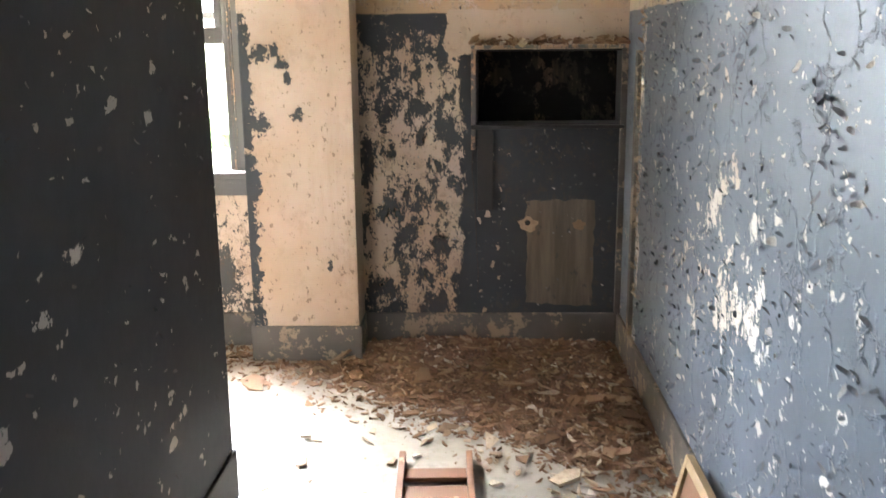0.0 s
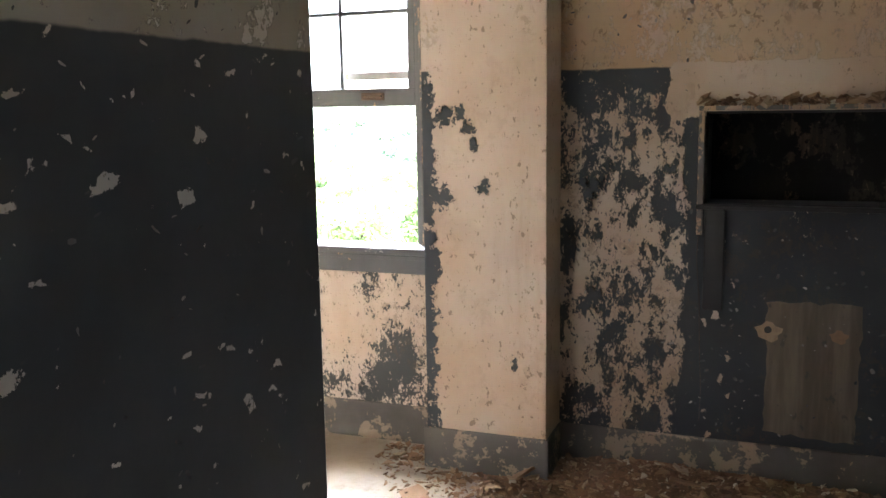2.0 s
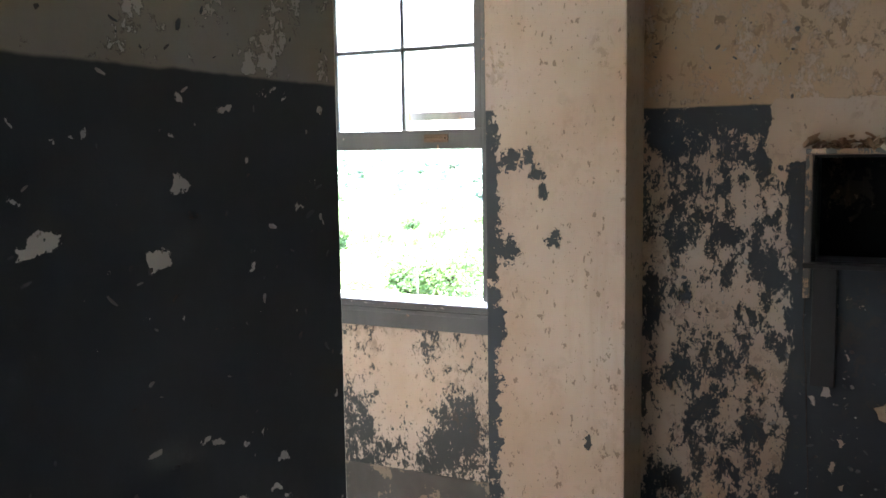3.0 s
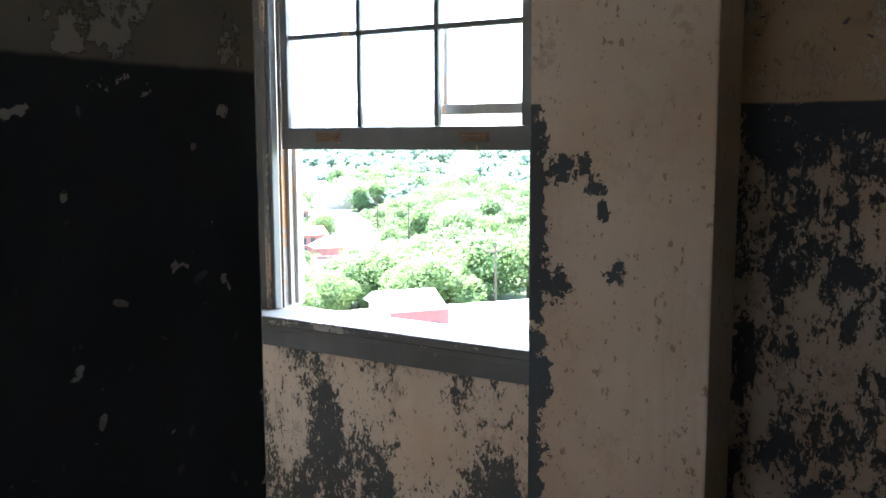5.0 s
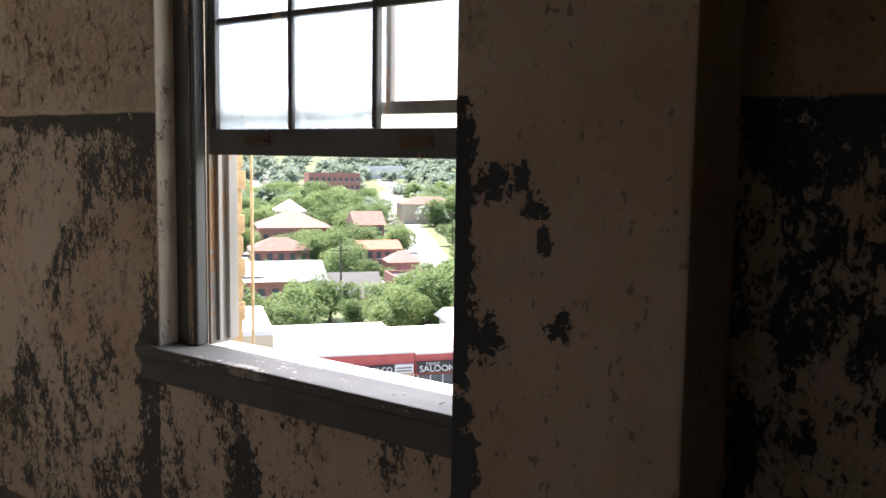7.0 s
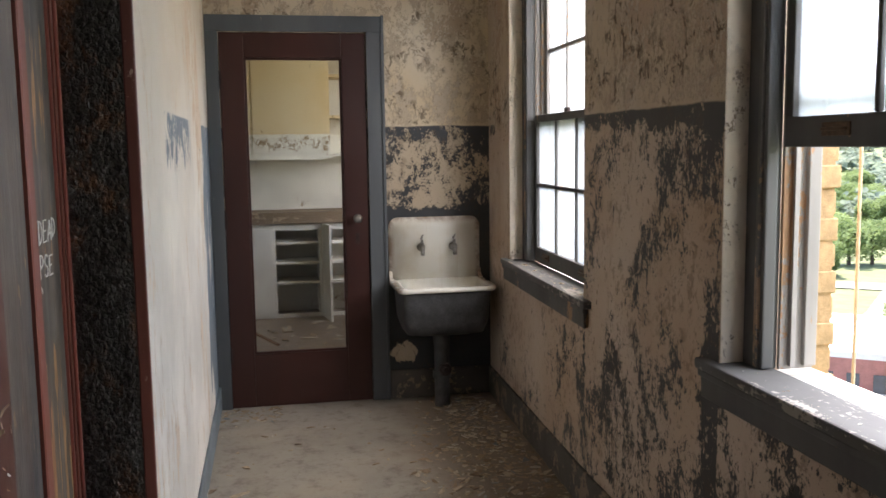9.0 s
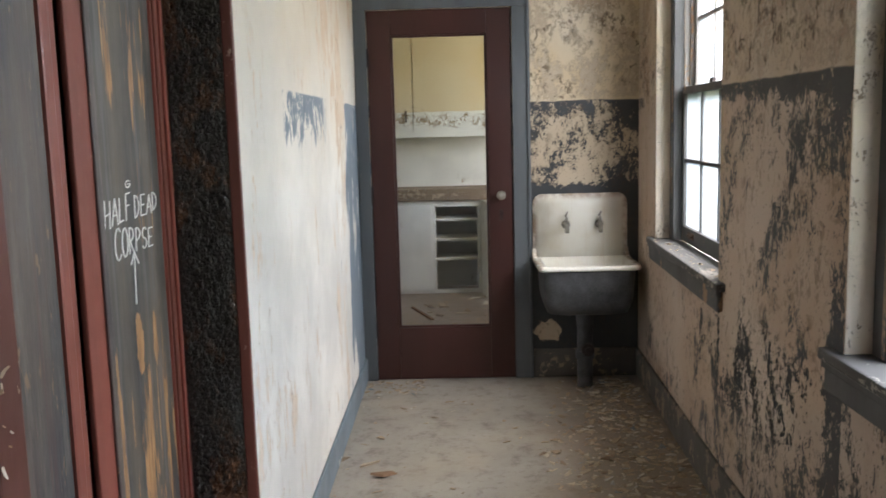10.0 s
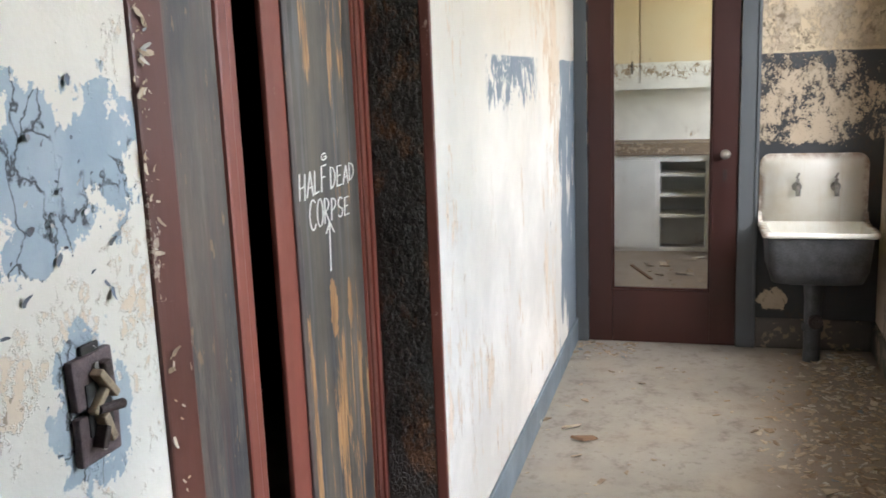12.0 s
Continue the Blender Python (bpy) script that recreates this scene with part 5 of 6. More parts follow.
part("rim", ring_bm([(XE + 0.03, XS - 0.025, Y0 + 0.02, Y1 - 0.02, 0.665, 0.03), (XE + 0.02, XS, Y0 - 0.004, Y1 + 0.004, 0.668, 0.045), (XE + 0.018, XS + 0.008, Y0 - 0.008, Y1 + 0.008, 0.682, 0.05), (XE + 0.02, XS, Y0 - 0.002, Y1 + 0.002, 0.695, 0.045), (XE + 0.04, XS - 0.035, Y0 + 0.035, Y1 - 0.035, 0.69, 0.05), (XE + 0.055, XS - 0.05, Y0 + 0.05, Y1 - 0.05, 0.56, 0.06), (XE + 0.08, XS - 0.08, Y0 + 0.09, Y1 - 0.09, 0.51, 0.07)]), M["enamel"], snk, "white enamelled rolled rim and bowl", True)
part("basin", ring_bm([(XE + 0.022, XS - 0.012, Y0 + 0.02, Y1 - 0.02, 0.667, 0.04), (XE + 0.03, XS - 0.03, Y0 + 0.03, Y1 - 0.03, 0.50, 0.05), (XE + 0.05, XS - 0.05, Y0 + 0.05, Y1 - 0.05, 0.435, 0.06), (XE + 0.10, XS - 0.10, Y0 + 0.10, Y1 - 0.10, 0.42, 0.06)]), M["sink_iron"], snk, "dull dark outside of the iron basin", True)
for y0 in (Y0 - 0.004, Y1 - 0.016):
    bm = bmesh.new()
    prof = [(0.036, 0.74), (0.040, 0.72), (0.055, 0.705), (0.085, 0.695), (0.085, 0.68), (0.03, 0.68), (0.03, 0.74)]
    f = bm.faces.new([bm.verts.new((XE + a, y0, b)) for a, b in prof])
    e = bmesh.ops.extrude_face_region(bm, geom=[f])
    bmesh.ops.translate(bm, vec=(0, 0.02, 0), verts=[v for v in e["geom"] if isinstance(v, bmesh.types.BMVert)])
    part("end_fillet", bm, M["enamel"], snk)
def tube(b, p, q, r0, r1=None, seg=14):
    d = Vector(q) - Vector(p)
    bmesh.ops.create_cone(b, cap_ends=True, segments=seg, radius1=r0, radius2=r1 if r1 is not None else r0, depth=d.length, matrix=Matrix.Translation((Vector(p) + Vector(q)) / 2) @ d.to_track_quat("Z", "Y").to_matrix().to_4x4())


for yt in (4.152, 4.335):
    bm = bmesh.new()
    tube(bm, (XE + 0.034, yt, 0.872), (XE + 0.042, yt, 0.872), 0.024)
    tube(bm, (XE + 0.04, yt, 0.872), (XE + 0.10, yt, 0.872), 0.013)
    tube(bm, (XE + 0.085, yt, 0.885), (XE + 0.10, yt, 0.83), 0.014, 0.011)
    tap = part("tap", bm, M["steel"], snk, "dull metal tap", True)
    bm = bmesh.new()
    tube(bm, (XE + 0.075, yt, 0.88), (XE + 0.075, yt, 0.915), 0.008)
    tube(bm, (XE + 0.075, yt - 0.006, 0.918), (XE + 0.075, yt + 0.006, 0.945), 0.007, 0.004)
    part("tap_handle", bm, M["steel"], tap, "", True)
bm = bmesh.new()
tube(bm, (-4.55, 4.232, 0.43), (-4.55, 4.232, 0.34), 0.05, 0.045, 20)
tube(bm, (-4.55, 4.232, 0.36), (-4.55, 4.232, 0.0), 0.042, 0.042, 20)
tube(bm, (-4.55, 4.232, 0.20), (-4.55, 4.232, 0.16), 0.052, 0.052, 20)
trap = part("drain_pipe", bm, M["sink_iron"], snk, "dark iron drain pipe down to the floor", False)
bm = bmesh.new()
tube(bm, (-4.52, 4.24, 0.215), (-4.485, 4.24, 0.215), 0.036, 0.034, 18)
tube(bm, (-4.487, 4.24, 0.215), (-4.475, 4.24, 0.215), 0.018, 0.016, 8)
part("cleanout_cap", bm, M["rust"], trap)


# ---- pantry behind the glazed door ----
XF = -7.4
def cupboard(name, label, y0, y1, open_shelf, door_h=None):
    c = thing(name, label, "cabinet")
    part("side", box_bm((XF - 0.34, y0, 0.0), (XF, y0 + 0.03, 0.80), 0.002), M["cupboard"], c)
    part("side", box_bm((XF - 0.34, y1 - 0.03, 0.0), (XF, y1, 0.80), 0.002), M["cupboard"], c)
    part("top_rail", box_bm((XF - 0.02, y0 + 0.03, 0.745), (XF, y1 - 0.03, 0.80), 0.002), M["cupboard"], c)
    part("back", box_bm((XF - 0.345, y0 + 0.03, 0.0), (XF - 0.335, y1 - 0.03, 0.80)), M["cupboard"], c)
    part("base_board", box_bm((XF - 0.02, y0 + 0.03, 0.0), (XF, y1 - 0.03, 0.035), 0.002), M["cupboard"], c)
    if open_shelf:
        for z in (0.30, 0.47, 0.64):
            part("shelf", box_bm((XF - 0.335, y0 + 0.03, z - 0.018), (XF - 0.004, y1 - 0.03, z + 0.006), 0.002), M["cupboard"], c)
    else:
        d = part("door", box_bm((XF, y0 + 0.005, 0.03), (XF + 0.02, y1 - 0.005, 0.76), 0.003), M["cupboard"], c)
        part("handle", box_bm((XF + 0.02, y0 + 0.03, 0.58), (XF + 0.032, y0 + 0.045, 0.66), 0.003), M["rust"], d)
    return c


cupboard("base_cabinet", "white chipped base cabinet with a shut door", 2.30, 2.82, False)
cupboard("base_cabinet", "white chipped base cabinet with a shut door", 2.82, 3.34, False)
cupboard("base_cabinet", "white open base cabinet with empty shelves", 3.34, 3.76, True)
cupboard("base_cabinet", "white open base cabinet with bare shelves", 3.76, 4.40, True)
tagged(part("countertop", box_bm((XF - 0.35, 2.2, 0.80), (XF + 0.04, 4.5, 0.90), 0.006), M["counter"]), "worn brown wooden countertop over the cabinets", "countertop")
dd = thing("cabinet_door", "white chipped cabinet door hanging ajar", "cabinet door")
part("panel", box_bm((0, 0, -0.05), (0.30, 0.02, 0.75), 0.003), M["cupboard"], dd)
dd.matrix_basis = pose(XF + 0.005, 3.755, 0.05, 0, 0, 8)
up = thing("wall_cupboard", "tall cream wall cupboard with flaking lower paint", "cupboard")
part("carcass", box_bm((XF - 0.35, 2.2, 1.34), (XF - 0.02, 3.85, 2.6), 0.003), M["cupboard"], up)
d = part("door", box_bm((XF - 0.02, 2.7, 1.39), (XF - 0.002, 3.20, 2.5), 0.003), M["cupboard"], up)
part("handle", box_bm((XF - 0.002, 3.14, 1.46), (XF + 0.01, 3.152, 1.56), 0.003), M["rust"], d)
part("door", box_bm((XF - 0.02, 3.21, 1.39), (XF - 0.002, 3.83, 2.5), 0.003), M["cupboard"], up)
part("bottom_rail", box_bm((XF - 0.02, 2.2, 1.335), (XF + 0.004, 3.85, 1.385), 0.002), M["cupboard"], up)
shf = thing("wall_shelves", "open white shelves beside the cupboard", "shelf")
for z in (1.36, 1.68, 2.02):
    part("shelf", box_bm((XF - 0.35, 3.85, z), (XF - 0.03, 4.5, z + 0.022), 0.002), M["cupboard"], shf)
stick = part("lath", box_bm((-0.25, -0.012, 0.0), (0.25, 0.012, 0.012), 0.002), M["wood"])
stick.matrix_basis = pose(-6.55, 3.27, 0.0, 0, 0, 20)
tagged(stick, "loose wooden lath on the pantry floor", "wood")


# ---- the town below ----
GZ = -18.0
U, V = Vector((0.6, 0.8, 0)), Vector((-0.8, 0.6, 0))
TOWN = pose(0, 0, 0, -0.55, 0, math.degrees(math.atan2(0.8, 0.6)) - 1.0)


def hill(u, v):
    """The land: level near by, climbing to wooded hills."""
    t = max(0.0, min(1.0, (v - 150) / 750))
    return GZ + 34 * t * t * (3 - 2 * t) * (1 + 0.12 * math.sin(u * 0.012)) if v > 150 else GZ


bm = bmesh.new()
us = [-2500, -1400, -800, -500, -350, -250, -180, -120, -70, -30, 0, 30, 70, 120, 180, 250, 350, 500, 800, 1400, 2500]
vs = [-900, -300, -60, 0, 60, 110, 150, 200, 260, 330, 420, 520, 640, 780, 900, 1300, 2600]
g = [[bm.verts.new((u, v, hill(u, v))) for v in vs] for u in us]
for i in range(len(us) - 1):
    for j in range(len(vs) - 1):
        bm.faces.new([g[i][j], g[i + 1][j], g[i + 1][j + 1], g[i][j + 1]])
gr = setting("ground", bm, M["ground"], "grassy ground rising to wooded hills", "ground")
gr.matrix_basis = TOWN


def street(pts, width, label):
    b = bmesh.new()
    prev = None
    for (u0, v0), (u1, v1) in zip(pts, pts[1:]):
        n = max(2, int(abs(v1 - v0) + abs(u1 - u0)) // 25)
        for i in range(n + 1):
            f = i / n
            u, v = u0 + (u1 - u0) * f, v0 + (v1 - v0) * f
            d = Vector((u1 - u0, v1 - v0)).normalized()
            s = Vector((-d.y, d.x)) * width / 2
            pair = [b.verts.new((u + k * s.x, v + k * s.y, hill(u, v) + 0.15)) for k in (-1, 1)]
            if prev:
                b.faces.new([prev[0], prev[1], pair[1], pair[0]])
            prev = pair
    setting("road", b, M["road"], label, "road").matrix_basis = TOWN


street([(-40, 64), (90, 64)], 16, "wide pale street below the building")
street([(-2, 66), (4, 120), (10, 200), (34, 430), (52, 640)], 8, "pale street running up to the hills")
street([(30, 112), (40, 150), (47, 172), (54, 210), (60, 248), (66, 285), (76, 340), (92, 430)], 8.5, "pale side street climbing between trees")
street([(-40, 142), (110, 142)], 7, "pale cross street")


def house(name, label, u0, u1, v0, v1, top, walls, roof, shape="flat", rows=(), parapet=0.5, base=None, rise=2.0):
    """A building in the town's grid: walls, roof, windows facing the viewer."""
    z0 = hill((u0 + u1) / 2, (v0 + v1) / 2) - 0.5 if base is None else base
    hs = thing(name, label, "building")
    hs.matrix_basis = TOWN
    part("wall", box_bm((u0, v0, z0), (u1, v1, top), 0.05), M[walls], hs)
    if shape == "flat":
        part("roof", box_bm((u0 + 0.3, v0 + 0.3, top - 0.05), (u1 - 0.3, v1 - 0.3, top + 0.06)), M[roof], hs)
        for a, b, c, d in ((u0, u1, v0, v0 + 0.3), (u0, u1, v1 - 0.3, v1), (u0, u0 + 0.3, v0 + 0.3, v1 - 0.3), (u1 - 0.3, u1, v0 + 0.3, v1 - 0.3)):
            part("parapet", box_bm((a, c, top), (b, d, top + parapet)), M[roof if roof == "roof_white" else walls], hs)
    else:

        o = 0.5
        b = bmesh.new()
        lo = [b.verts.new(c) for c in ((u0 - o, v0 - o, top), (u1 + o, v0 - o, top), (u1 + o, v1 + o, top), (u0 - o, v1 + o, top))]
        vm = (v0 + v1) / 2
        inset = 0.0 if shape == "gable" else (v1 - v0) / 2
        r = [b.verts.new((u0 - o + inset, vm, top + rise)), b.verts.new((u1 + o - inset, vm, top + rise))]
        for f in ((lo[0], lo[1], r[1], r[0]), (lo[2], lo[3], r[0], r[1]), (lo[1], lo[2], r[1]), (lo[3], lo[0], r[0]), (lo[3], lo[2], lo[1], lo[0])):
            b.faces.new(f)
        part("roof", b, M[roof], hs)
    for zc, n, w, h in rows:
        for i in range(n):
            uc = u0 + (u1 - u0) * (i + 0.5) / n
            wd = part("window", box_bm((uc - w / 2, v0 - 0.06, zc - h / 2), (uc + w / 2, v0 + 0.02, zc + h / 2)), M["window_dark"], hs)
            part("sill", box_bm((uc - w / 2 - 0.1, v0 - 0.14, zc - h / 2 - 0.12), (uc + w / 2 + 0.1, v0 - 0.02, zc - h / 2)), M["white_wall"], wd)
    return hs


def lettering(text, u, v, z, size, m, parent):
    cu = bpy.data.curves.new("lettering", "FONT")
    cu.body, cu.size, cu.align_x, cu.extrude = text, size, "LEFT", 0.02
    cu.materials.append(M[m])
    ob = new("lettering", cu)
    ob.parent = parent
    ob.matrix_basis = pose(u, v, z, 90, 0, 0)
    return ob


shop = house("shop", "long white-roofed red shop row with a black sign", 8.6, 20.25, 74, 88, -14.6, "red_wall", "roof_white", parapet=0.2)
part("fascia", box_bm((8.7, 73.75, -16.9), (20.2, 73.98, -16.25)), M["beige_wall"], shop)
for i in range(9):
    part("mullion", box_bm((8.9 + i * 1.38, 73.70, -16.9), (8.98 + i * 1.38, 73.76, -16.25)), M["red_wall"], shop)
for i in range(4):
    part("shopfront", box_bm((9.0 + i * 2.8, 73.9, -17.95), (11.4 + i * 2.8, 73.99, -17.25)), M["window_dark"], shop)
sgn = part("sign", box_bm((10.2, 73.70, -16.2), (18.45, 73.98, -15.5)), M["sign_black"], shop, "black shop sign with white capitals")
for i in range(6):
    part("letter_bar", box_bm((10.4 + i * 0.48, 73.66, -16.07), (10.72 + i * 0.48, 73.72, -15.64)), M["roof_white"], sgn)
lettering("DRY GOODS CO.", 13.55, 73.68, -16.07, 0.62, "roof_white", sgn)
for a, b in ((8.75, 10.15), (18.5, 20.1)):
    small = part("sign", box_bm((a, 73.72, -16.2), (b, 73.98, -15.5)), M["white_wall"], shop, "small white sign board")
    for i in range(2):
        part("letter_bar", box_bm((a + 0.15, 73.69, -15.82 - i * 0.25), (b - 0.15, 73.725, -15.72 - i * 0.25)), M["roof_grey"], small)
sal = house("shop", "red saloon with a black sign and a white roof", 20.35, 23.95, 74, 86, -14.75, "red_wall", "roof_white", parapet=0.2)
sgn = part("sign", box_bm((20.45, 73.70, -16.3), (23.85, 73.98, -15.35)), M["sign_black"], sal, "black saloon sign with white capitals")
lettering("SALOON", 20.6, 73.68, -16.2, 0.78, "roof_white", sgn)
lettering("PALACE", 21.2, 73.68, -15.62, 0.32, "roof_white", sgn)
part("shopfront", box_bm((20.5, 73.9, -17.95), (23.8, 73.99, -16.5)), M["window_dark"], sal)
for i in range(4):
    part("mullion", box_bm((20.5 + i * 1.08, 73.85, -17.95), (20.58 + i * 1.08, 73.92, -16.5)), M["white_wall"], sal)
house("shop", "two-storey red painted shop front", 24.05, 29.4, 73.5, 75.0, -12.7, "red_wall", "roof_white", rows=((-14.4, 2, 0.95, 1.3), (-16.9, 2, 1.1, 1.5)), parapet=0.3)
house("shop", "low rear of the red shop under a white roof", 24.05, 29.4, 75.1, 86, -14.7, "beige_wall", "roof_white", parapet=0.2)
house("shop", "plain beige stucco building", 3.1, 8.5, 73.5, 86, -12.5, "beige_wall", "roof_white", rows=((-16.2, 2, 0.8, 1.2),), parapet=0.4)
house("shop", "low red brick shop with a white roof", -8, 3.0, 75, 92, -14.2, "brick_red", "roof_white", rows=((-16.0, 6, 0.9, 1.4),))
house("shop", "low brown brick shop with a white roof", 29.6, 46, 72, 86, -15.2, "beige_wall", "roof_white", rows=((-16.6, 6, 1.4, 1.6),))
house("shop", "near low shop with a flat white roof", 5.5, 9.8, 56, 65, -14.9, "red_wall", "roof_white")
house("shop", "near low shop with a flat white roof", 10.6, 24, 54, 62, -16.3, "beige_wall", "roof_white")
house("shop", "white-roofed hall behind the shop row", 27.6, 33.5, 87, 93, -14.8, "white_wall", "roof_white", "gable", rise=1.3)
house("warehouse", "long metal-roofed brick warehouse", 2.6, 19.7, 124, 136, -14.95, "brick_red", "roof_metal", "gable", ((-16.4, 9, 0.9, 1.0),), rise=2.2)
house("warehouse", "low warehouse under a plain grey roof", 19.9, 27.4, 121, 134, -17.0, "beige_wall", "roof_grey", "gable", rise=2.7)
house("warehouse", "low warehouse under a plain grey roof", 31, 44, 126, 138, -16.0, "brick_red", "roof_grey", "flat")
house("house", "two-storey red brick apartment block", 12.1, 21.9, 158, 166, -14.1, "brick_red", "roof_red", "hip", ((-15.2, 5, 0.9, 1.2), (-17.0, 5, 0.9, 1.2)), rise=2.0)
house("house", "two-storey red brick apartment block with a bright red roof", 30.6, 38.5, 160, 168, -14.3, "brick_red", "roof_bright", "gable", ((-15.4, 5, 0.8, 1.2), (-17.2, 5, 0.8, 1.2)), rise=1.3)
house("house", "small red brick house under a pale pyramid roof", 34.2, 39.2, 148, 153, -15.4, "brick_red", "roof_pale", "hip", rise=1.8)
house("house", "wide hall under a pinkish hipped roof", 15.5, 30.1, 188, 202, -12.4, "brick_red", "roof_pale", "hip", ((-14.4, 6, 1.0, 1.4),), rise=3.2)
house("house", "red brick church hall with a steep roof", 35.0, 40.9, 186, 196, -11.8, "brick_red", "roof_red", "gable", ((-13.2, 3, 0.9, 1.6),), rise=2.6)
house("house", "white house with a hipped roof", 21.2, 27.8, 214, 222, -10.4, "white_wall", "roof_white", "hip", ((-11.6, 4, 0.9, 1.3),), rise=2.6)
house("school", "two-storey brick school with a flat roof", 43, 62, 330, 345, -3.6, "brick_red", "roof_grey", "flat", ((-5.4, 9, 1.2, 1.5), (-8.3, 9, 1.2, 1.5)))
house("house", "long low pale house with a grey roof", 74, 92, 190, 200, -12.8, "white_wall", "roof_grey", "hip")
house("house", "long low pale house among trees", 60, 76, 250, 260, -10.6, "beige_wall", "roof_red", "hip")
house("house", "far white building on the hillside", 80, 100, 420, 432, -1.5, "white_wall", "roof_white", "flat")
house("house", "far white house on the hillside", 2, 16, 400, 410, -3.5, "white_wall", "roof_grey", "hip")

# utility poles
for u, v in ((42, 92), (47, 120), (51, 150), (57, 190), (8, 92), (21, 118)):
    p = thing("utility_pole", "wooden utility pole with a crossarm", "utility pole", group="utility poles")
    p.matrix_basis = TOWN @ pose(u, v, hill(u, v))
    bm = bmesh.new()
    tube(bm, (0, 0, -0.3), (0, 0, 8.5), 0.16, 0.11, 8)
    part("pole", bm, M["bark"], p)
    part("crossarm", box_bm((-1.1, -0.07, 7.7), (1.1, 0.07, 7.86)), M["bark"], p)


# trees
def crown_mesh(name, n, seed, m, tall=1.0, leaf=0.16):
    """A crown of about unit height: leaf clumps on several lobes, with gaps."""
    r = random.Random(seed)
    lobes = [(Vector((r.gauss(0, 0.2), r.gauss(0, 0.2), r.uniform(0.3, 0.8) * tall)), r.uniform(0.17, 0.3)) for _ in range(11)]
    verts, faces = [], []
    for _ in range(n):
        c, rad = r.choice(lobes)
        d = Vector((r.gauss(0, 1), r.gauss(0, 1), r.gauss(0, 1))).normalized()
        p = c + d * rad * r.uniform(0.72, 1.08)
        rot = Euler((r.uniform(-0.9, 0.9), r.uniform(-0.9, 0.9), r.uniform(0, 6.3))).to_matrix()
        s = leaf * r.uniform(0.5, 1.1)
        b = len(verts)
        for q in ((-0.5, -0.1, 0), (0.0, -0.45, 0.12), (0.5, -0.05, 0), (0.3, 0.4, 0.1), (-0.3, 0.42, 0.08)):
            verts.append(tuple(p + rot @ (Vector(q) * s)))
        faces += [[b, b + 1, b + 2], [b, b + 2, b + 3, b + 4]]
    me = bpy.data.meshes.new(name)
    me.from_pydata(verts, [], faces)
    me.materials.append(M[m])
    return me


crowns = [crown_mesh("crown", 4200, 50 + i, "leaf", 1.0, 0.052) for i in range(4)]
bm = bmesh.new()
tube(bm, (0, 0, 0), (0.02, 0.01, 0.42), 0.045, 0.028, 7)
for a in range(4):
    an = a * 1.7
    tube(bm, (0.02, 0.01, 0.36), (0.22 * math.cos(an), 0.22 * math.sin(an), 0.62), 0.02, 0.007, 5)
trunk_me = mesh_of("trunk", bm, M["bark"])


def tree(u, v, height, r, label="leafy green street tree"):
    t = thing("tree", label, "tree", group="town trees")
    t.matrix_basis = TOWN @ pose(u, v, hill(u, v) - 0.1, 0, 0, r.uniform(0, 360)) @ Matrix.Diagonal((height * r.uniform(0.8, 1.15), height * r.uniform(0.8, 1.15), height, 1))
    for nm, me in (("trunk", trunk_me), ("crown", r.choice(crowns))):
        o = new(nm, me)
        o.parent = t


r = random.Random(77)
for i in range(26):     # row behind the shops
    tree(3 + i * 1.75 + r.uniform(-0.7, 0.7), 100 + r.uniform(-4, 9), r.uniform(4.0, 6.2), r)
for u, v, h in ((36, 98, 8.5), (33, 96, 7), (44, 104, 9), (48, 108, 9), (41, 112, 8), (52, 104, 10), (57, 112, 9), (62, 106, 10), (46, 118, 9)):
    tree(u, v, h, r, "tall green tree beside the side street")
for u, v, h in ((23.5, 160, 6.4), (26.5, 163, 7.0), (24.5, 170, 6.6), (28.3, 158, 5.8), (26, 184, 5.6), (21, 183, 5.2), (18, 182, 4.6), (29.6, 184, 6.0), (33, 181, 6.6), (42.5, 179, 6.4), (44, 184, 6.8), (37, 177, 5.2)):
    tree(u, v, h, r, "leafy green tree between brick houses")
for u, v, h in ((14, 155, 2.9), (17.5, 155.5, 2.6), (20.5, 155, 3.1), (23, 152, 2.8), (28.5, 148, 3.0), (31, 147, 3.2), (33, 145, 2.4), (41, 150, 2.6)):
    tree(u, v, h, r, "low green bush beside the cross street")
for u, v, h in ((27.5, 106, 6.5), (29.5, 104, 7.0), (31.5, 107, 7.5), (34, 112, 7.0), (37, 118, 6.5), (47, 150, 6.0), (54, 168, 6.5), (60, 182, 7.0), (64, 205, 7.0)):
    tree(u, v, h, r, "yellow-green tree beside the side street")
ROAD = [(30, 112), (40, 150), (47, 172), (54, 210), (60, 248), (66, 285), (76, 340)]


def on_road(u, v):
    """Whether a place lies on the climbing side street or its verge."""
    for (a, b), (c, d) in zip(ROAD, ROAD[1:]):
        if b <= v <= d and abs(u - (a + (c - a) * (v - b) / (d - b))) < 7.5:
            return True
    return False


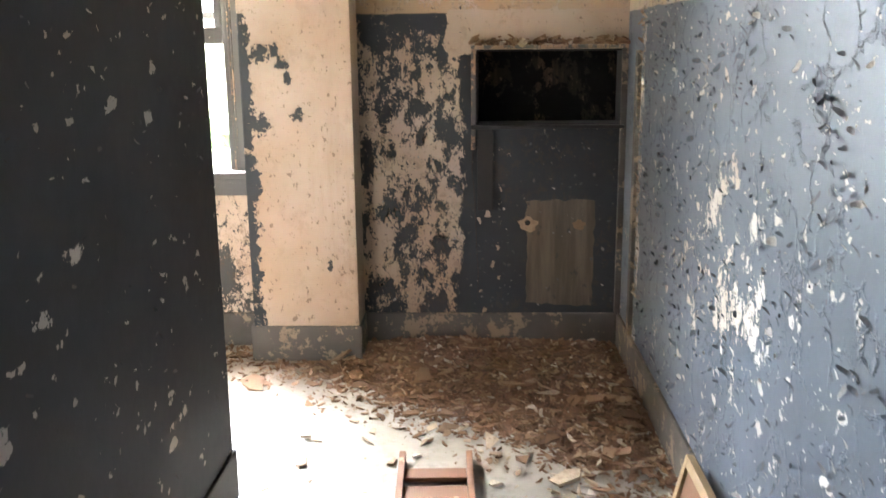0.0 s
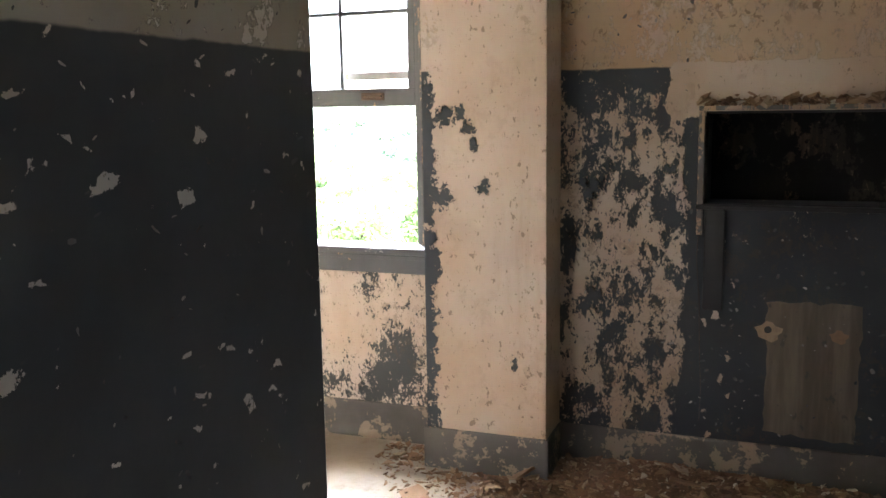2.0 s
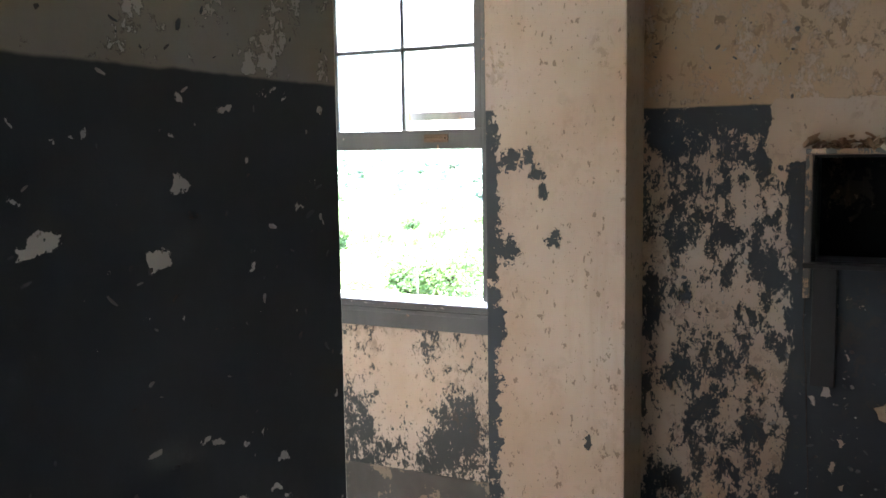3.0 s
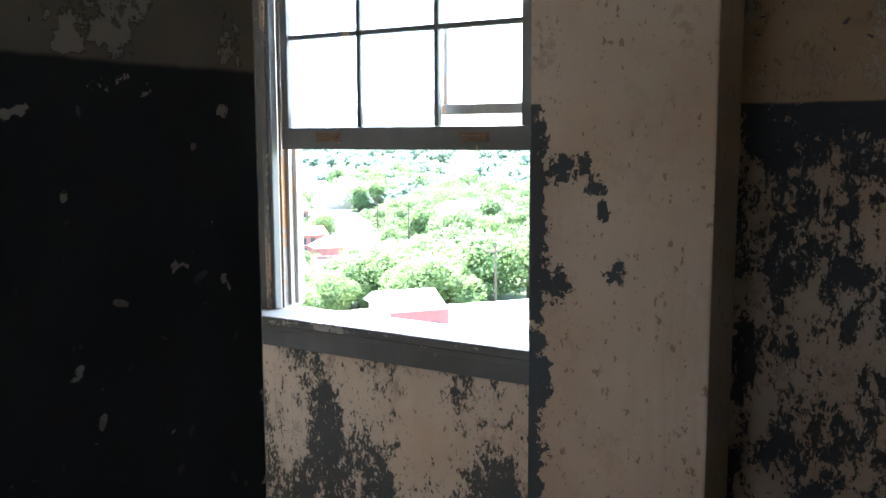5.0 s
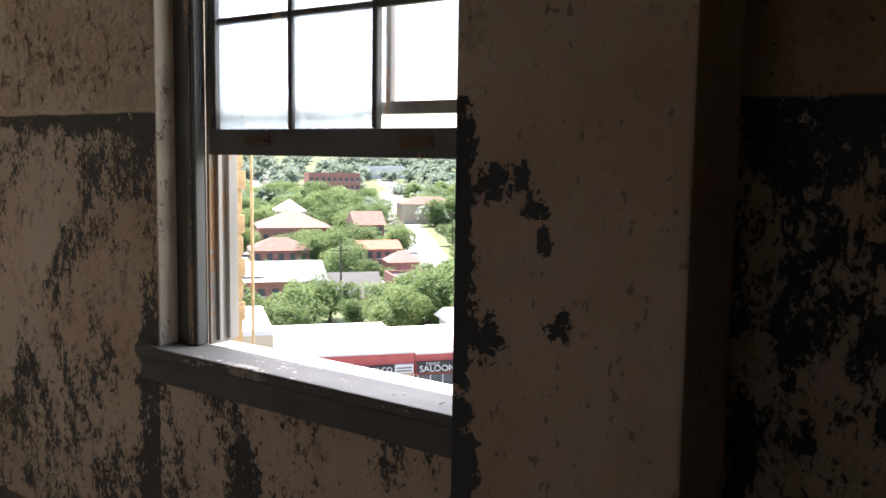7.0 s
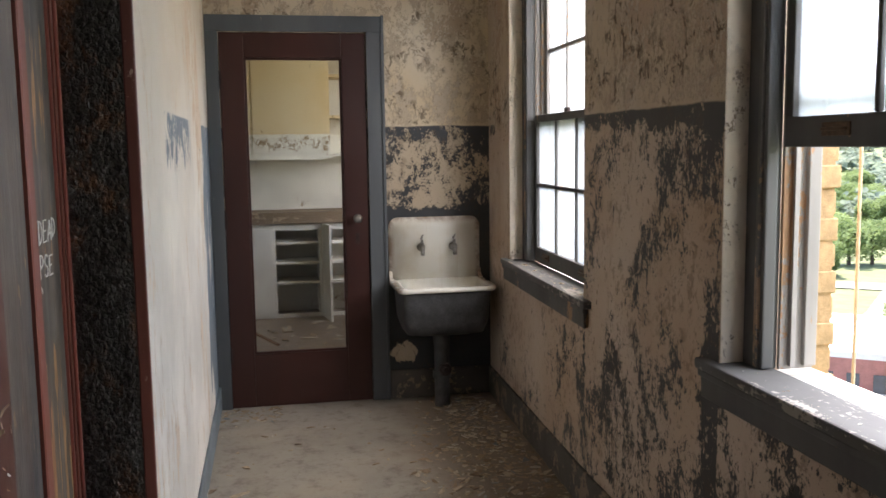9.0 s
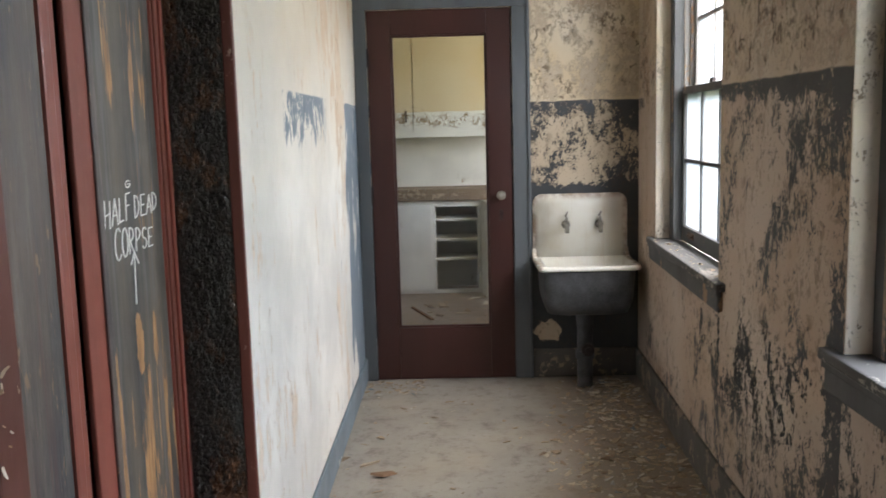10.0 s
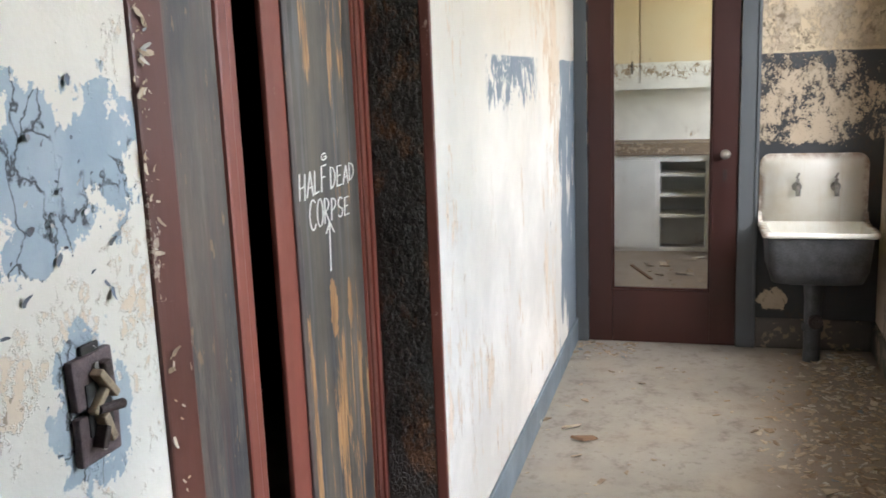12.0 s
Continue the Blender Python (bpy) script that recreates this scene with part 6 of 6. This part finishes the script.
for i in range(270):
    u, v = r.uniform(-15, 120), r.uniform(142, 330)
    if on_road(u, v) or any(a - 1.5 < u < b + 1.5 and c - 3 < v < d + 2 for a, b, c, d in ((12.1, 21.9, 150, 166), (30.6, 39.5, 148, 168), (15.5, 30.1, 188, 202), (35, 40.9, 186, 196), (21.2, 27.8, 210, 222), (43, 62, 318, 345), (2, 9, 90, 260))):
        continue
    tree(u, v, r.uniform(4.8, 9.0), r)

woods_v, woods_f = [], []
base = [crown_mesh("wood_part", 170, 90 + i, "leaf_haze", 0.8, 0.2) for i in range(3)]
data = [([v.co.copy() for v in me.vertices], [list(p.vertices) for p in me.polygons]) for me in base]
for i in range(1500):
    v = 230 + 680 * r.random() ** 0.75
    u = r.uniform(-0.25, 0.62) * v
    if 43 - 4 < u < 62 + 4 and 290 < v < 350 or on_road(u, v) or noise.noise((u * 0.02, v * 0.012, 7.0)) > 0.28:
        continue
    s, a = r.uniform(6, 10), r.uniform(0, 6.3)
    vv, ff = r.choice(data)
    b0, ca, sa = len(woods_v), math.cos(a) * s * 1.15, math.sin(a) * s * 1.15
    z = hill(u, v)
    woods_v += [(u + c.x * ca - c.y * sa, v + c.x * sa + c.y * ca, z + c.z * s - 1.0) for c in vv]
    woods_f += [[b0 + k for k in f] for f in ff]
for me in base:
    bpy.data.meshes.remove(me)
me = bpy.data.meshes.new("far_woods")
me.from_pydata(woods_v, [], woods_f)
me.materials.append(M["leaf_haze"])
tagged(new("far_woods", me), "dense woods on the far hills, haze mixed into their green", "woods", "", "stuff").matrix_basis = TOWN

# outside face of this building, below the windows
setting("outer_wall", box_bm((-8.0, 4.63, GZ - 0.5), (XR + 0.4, 4.9, -0.21)), M["brick_out"], "weathered brick face of the tall building", "wall")

# Added out of view: brick above the windows that stops steep sun.
setting("cornice", box_bm((-8.0, 4.9, 4.15), (XR + 0.4, 5.3, 4.5), 0.02), M["brick_out"], "unseen brick overhang added above the windows to stop the sun", "cornice")
setting("unseen_wall_top", box_bm((-8.0, 4.9, 3.0), (XR + 0.4, 5.0, 4.15)), M["brick_out"], "unseen brick face added above the windows", "wall")
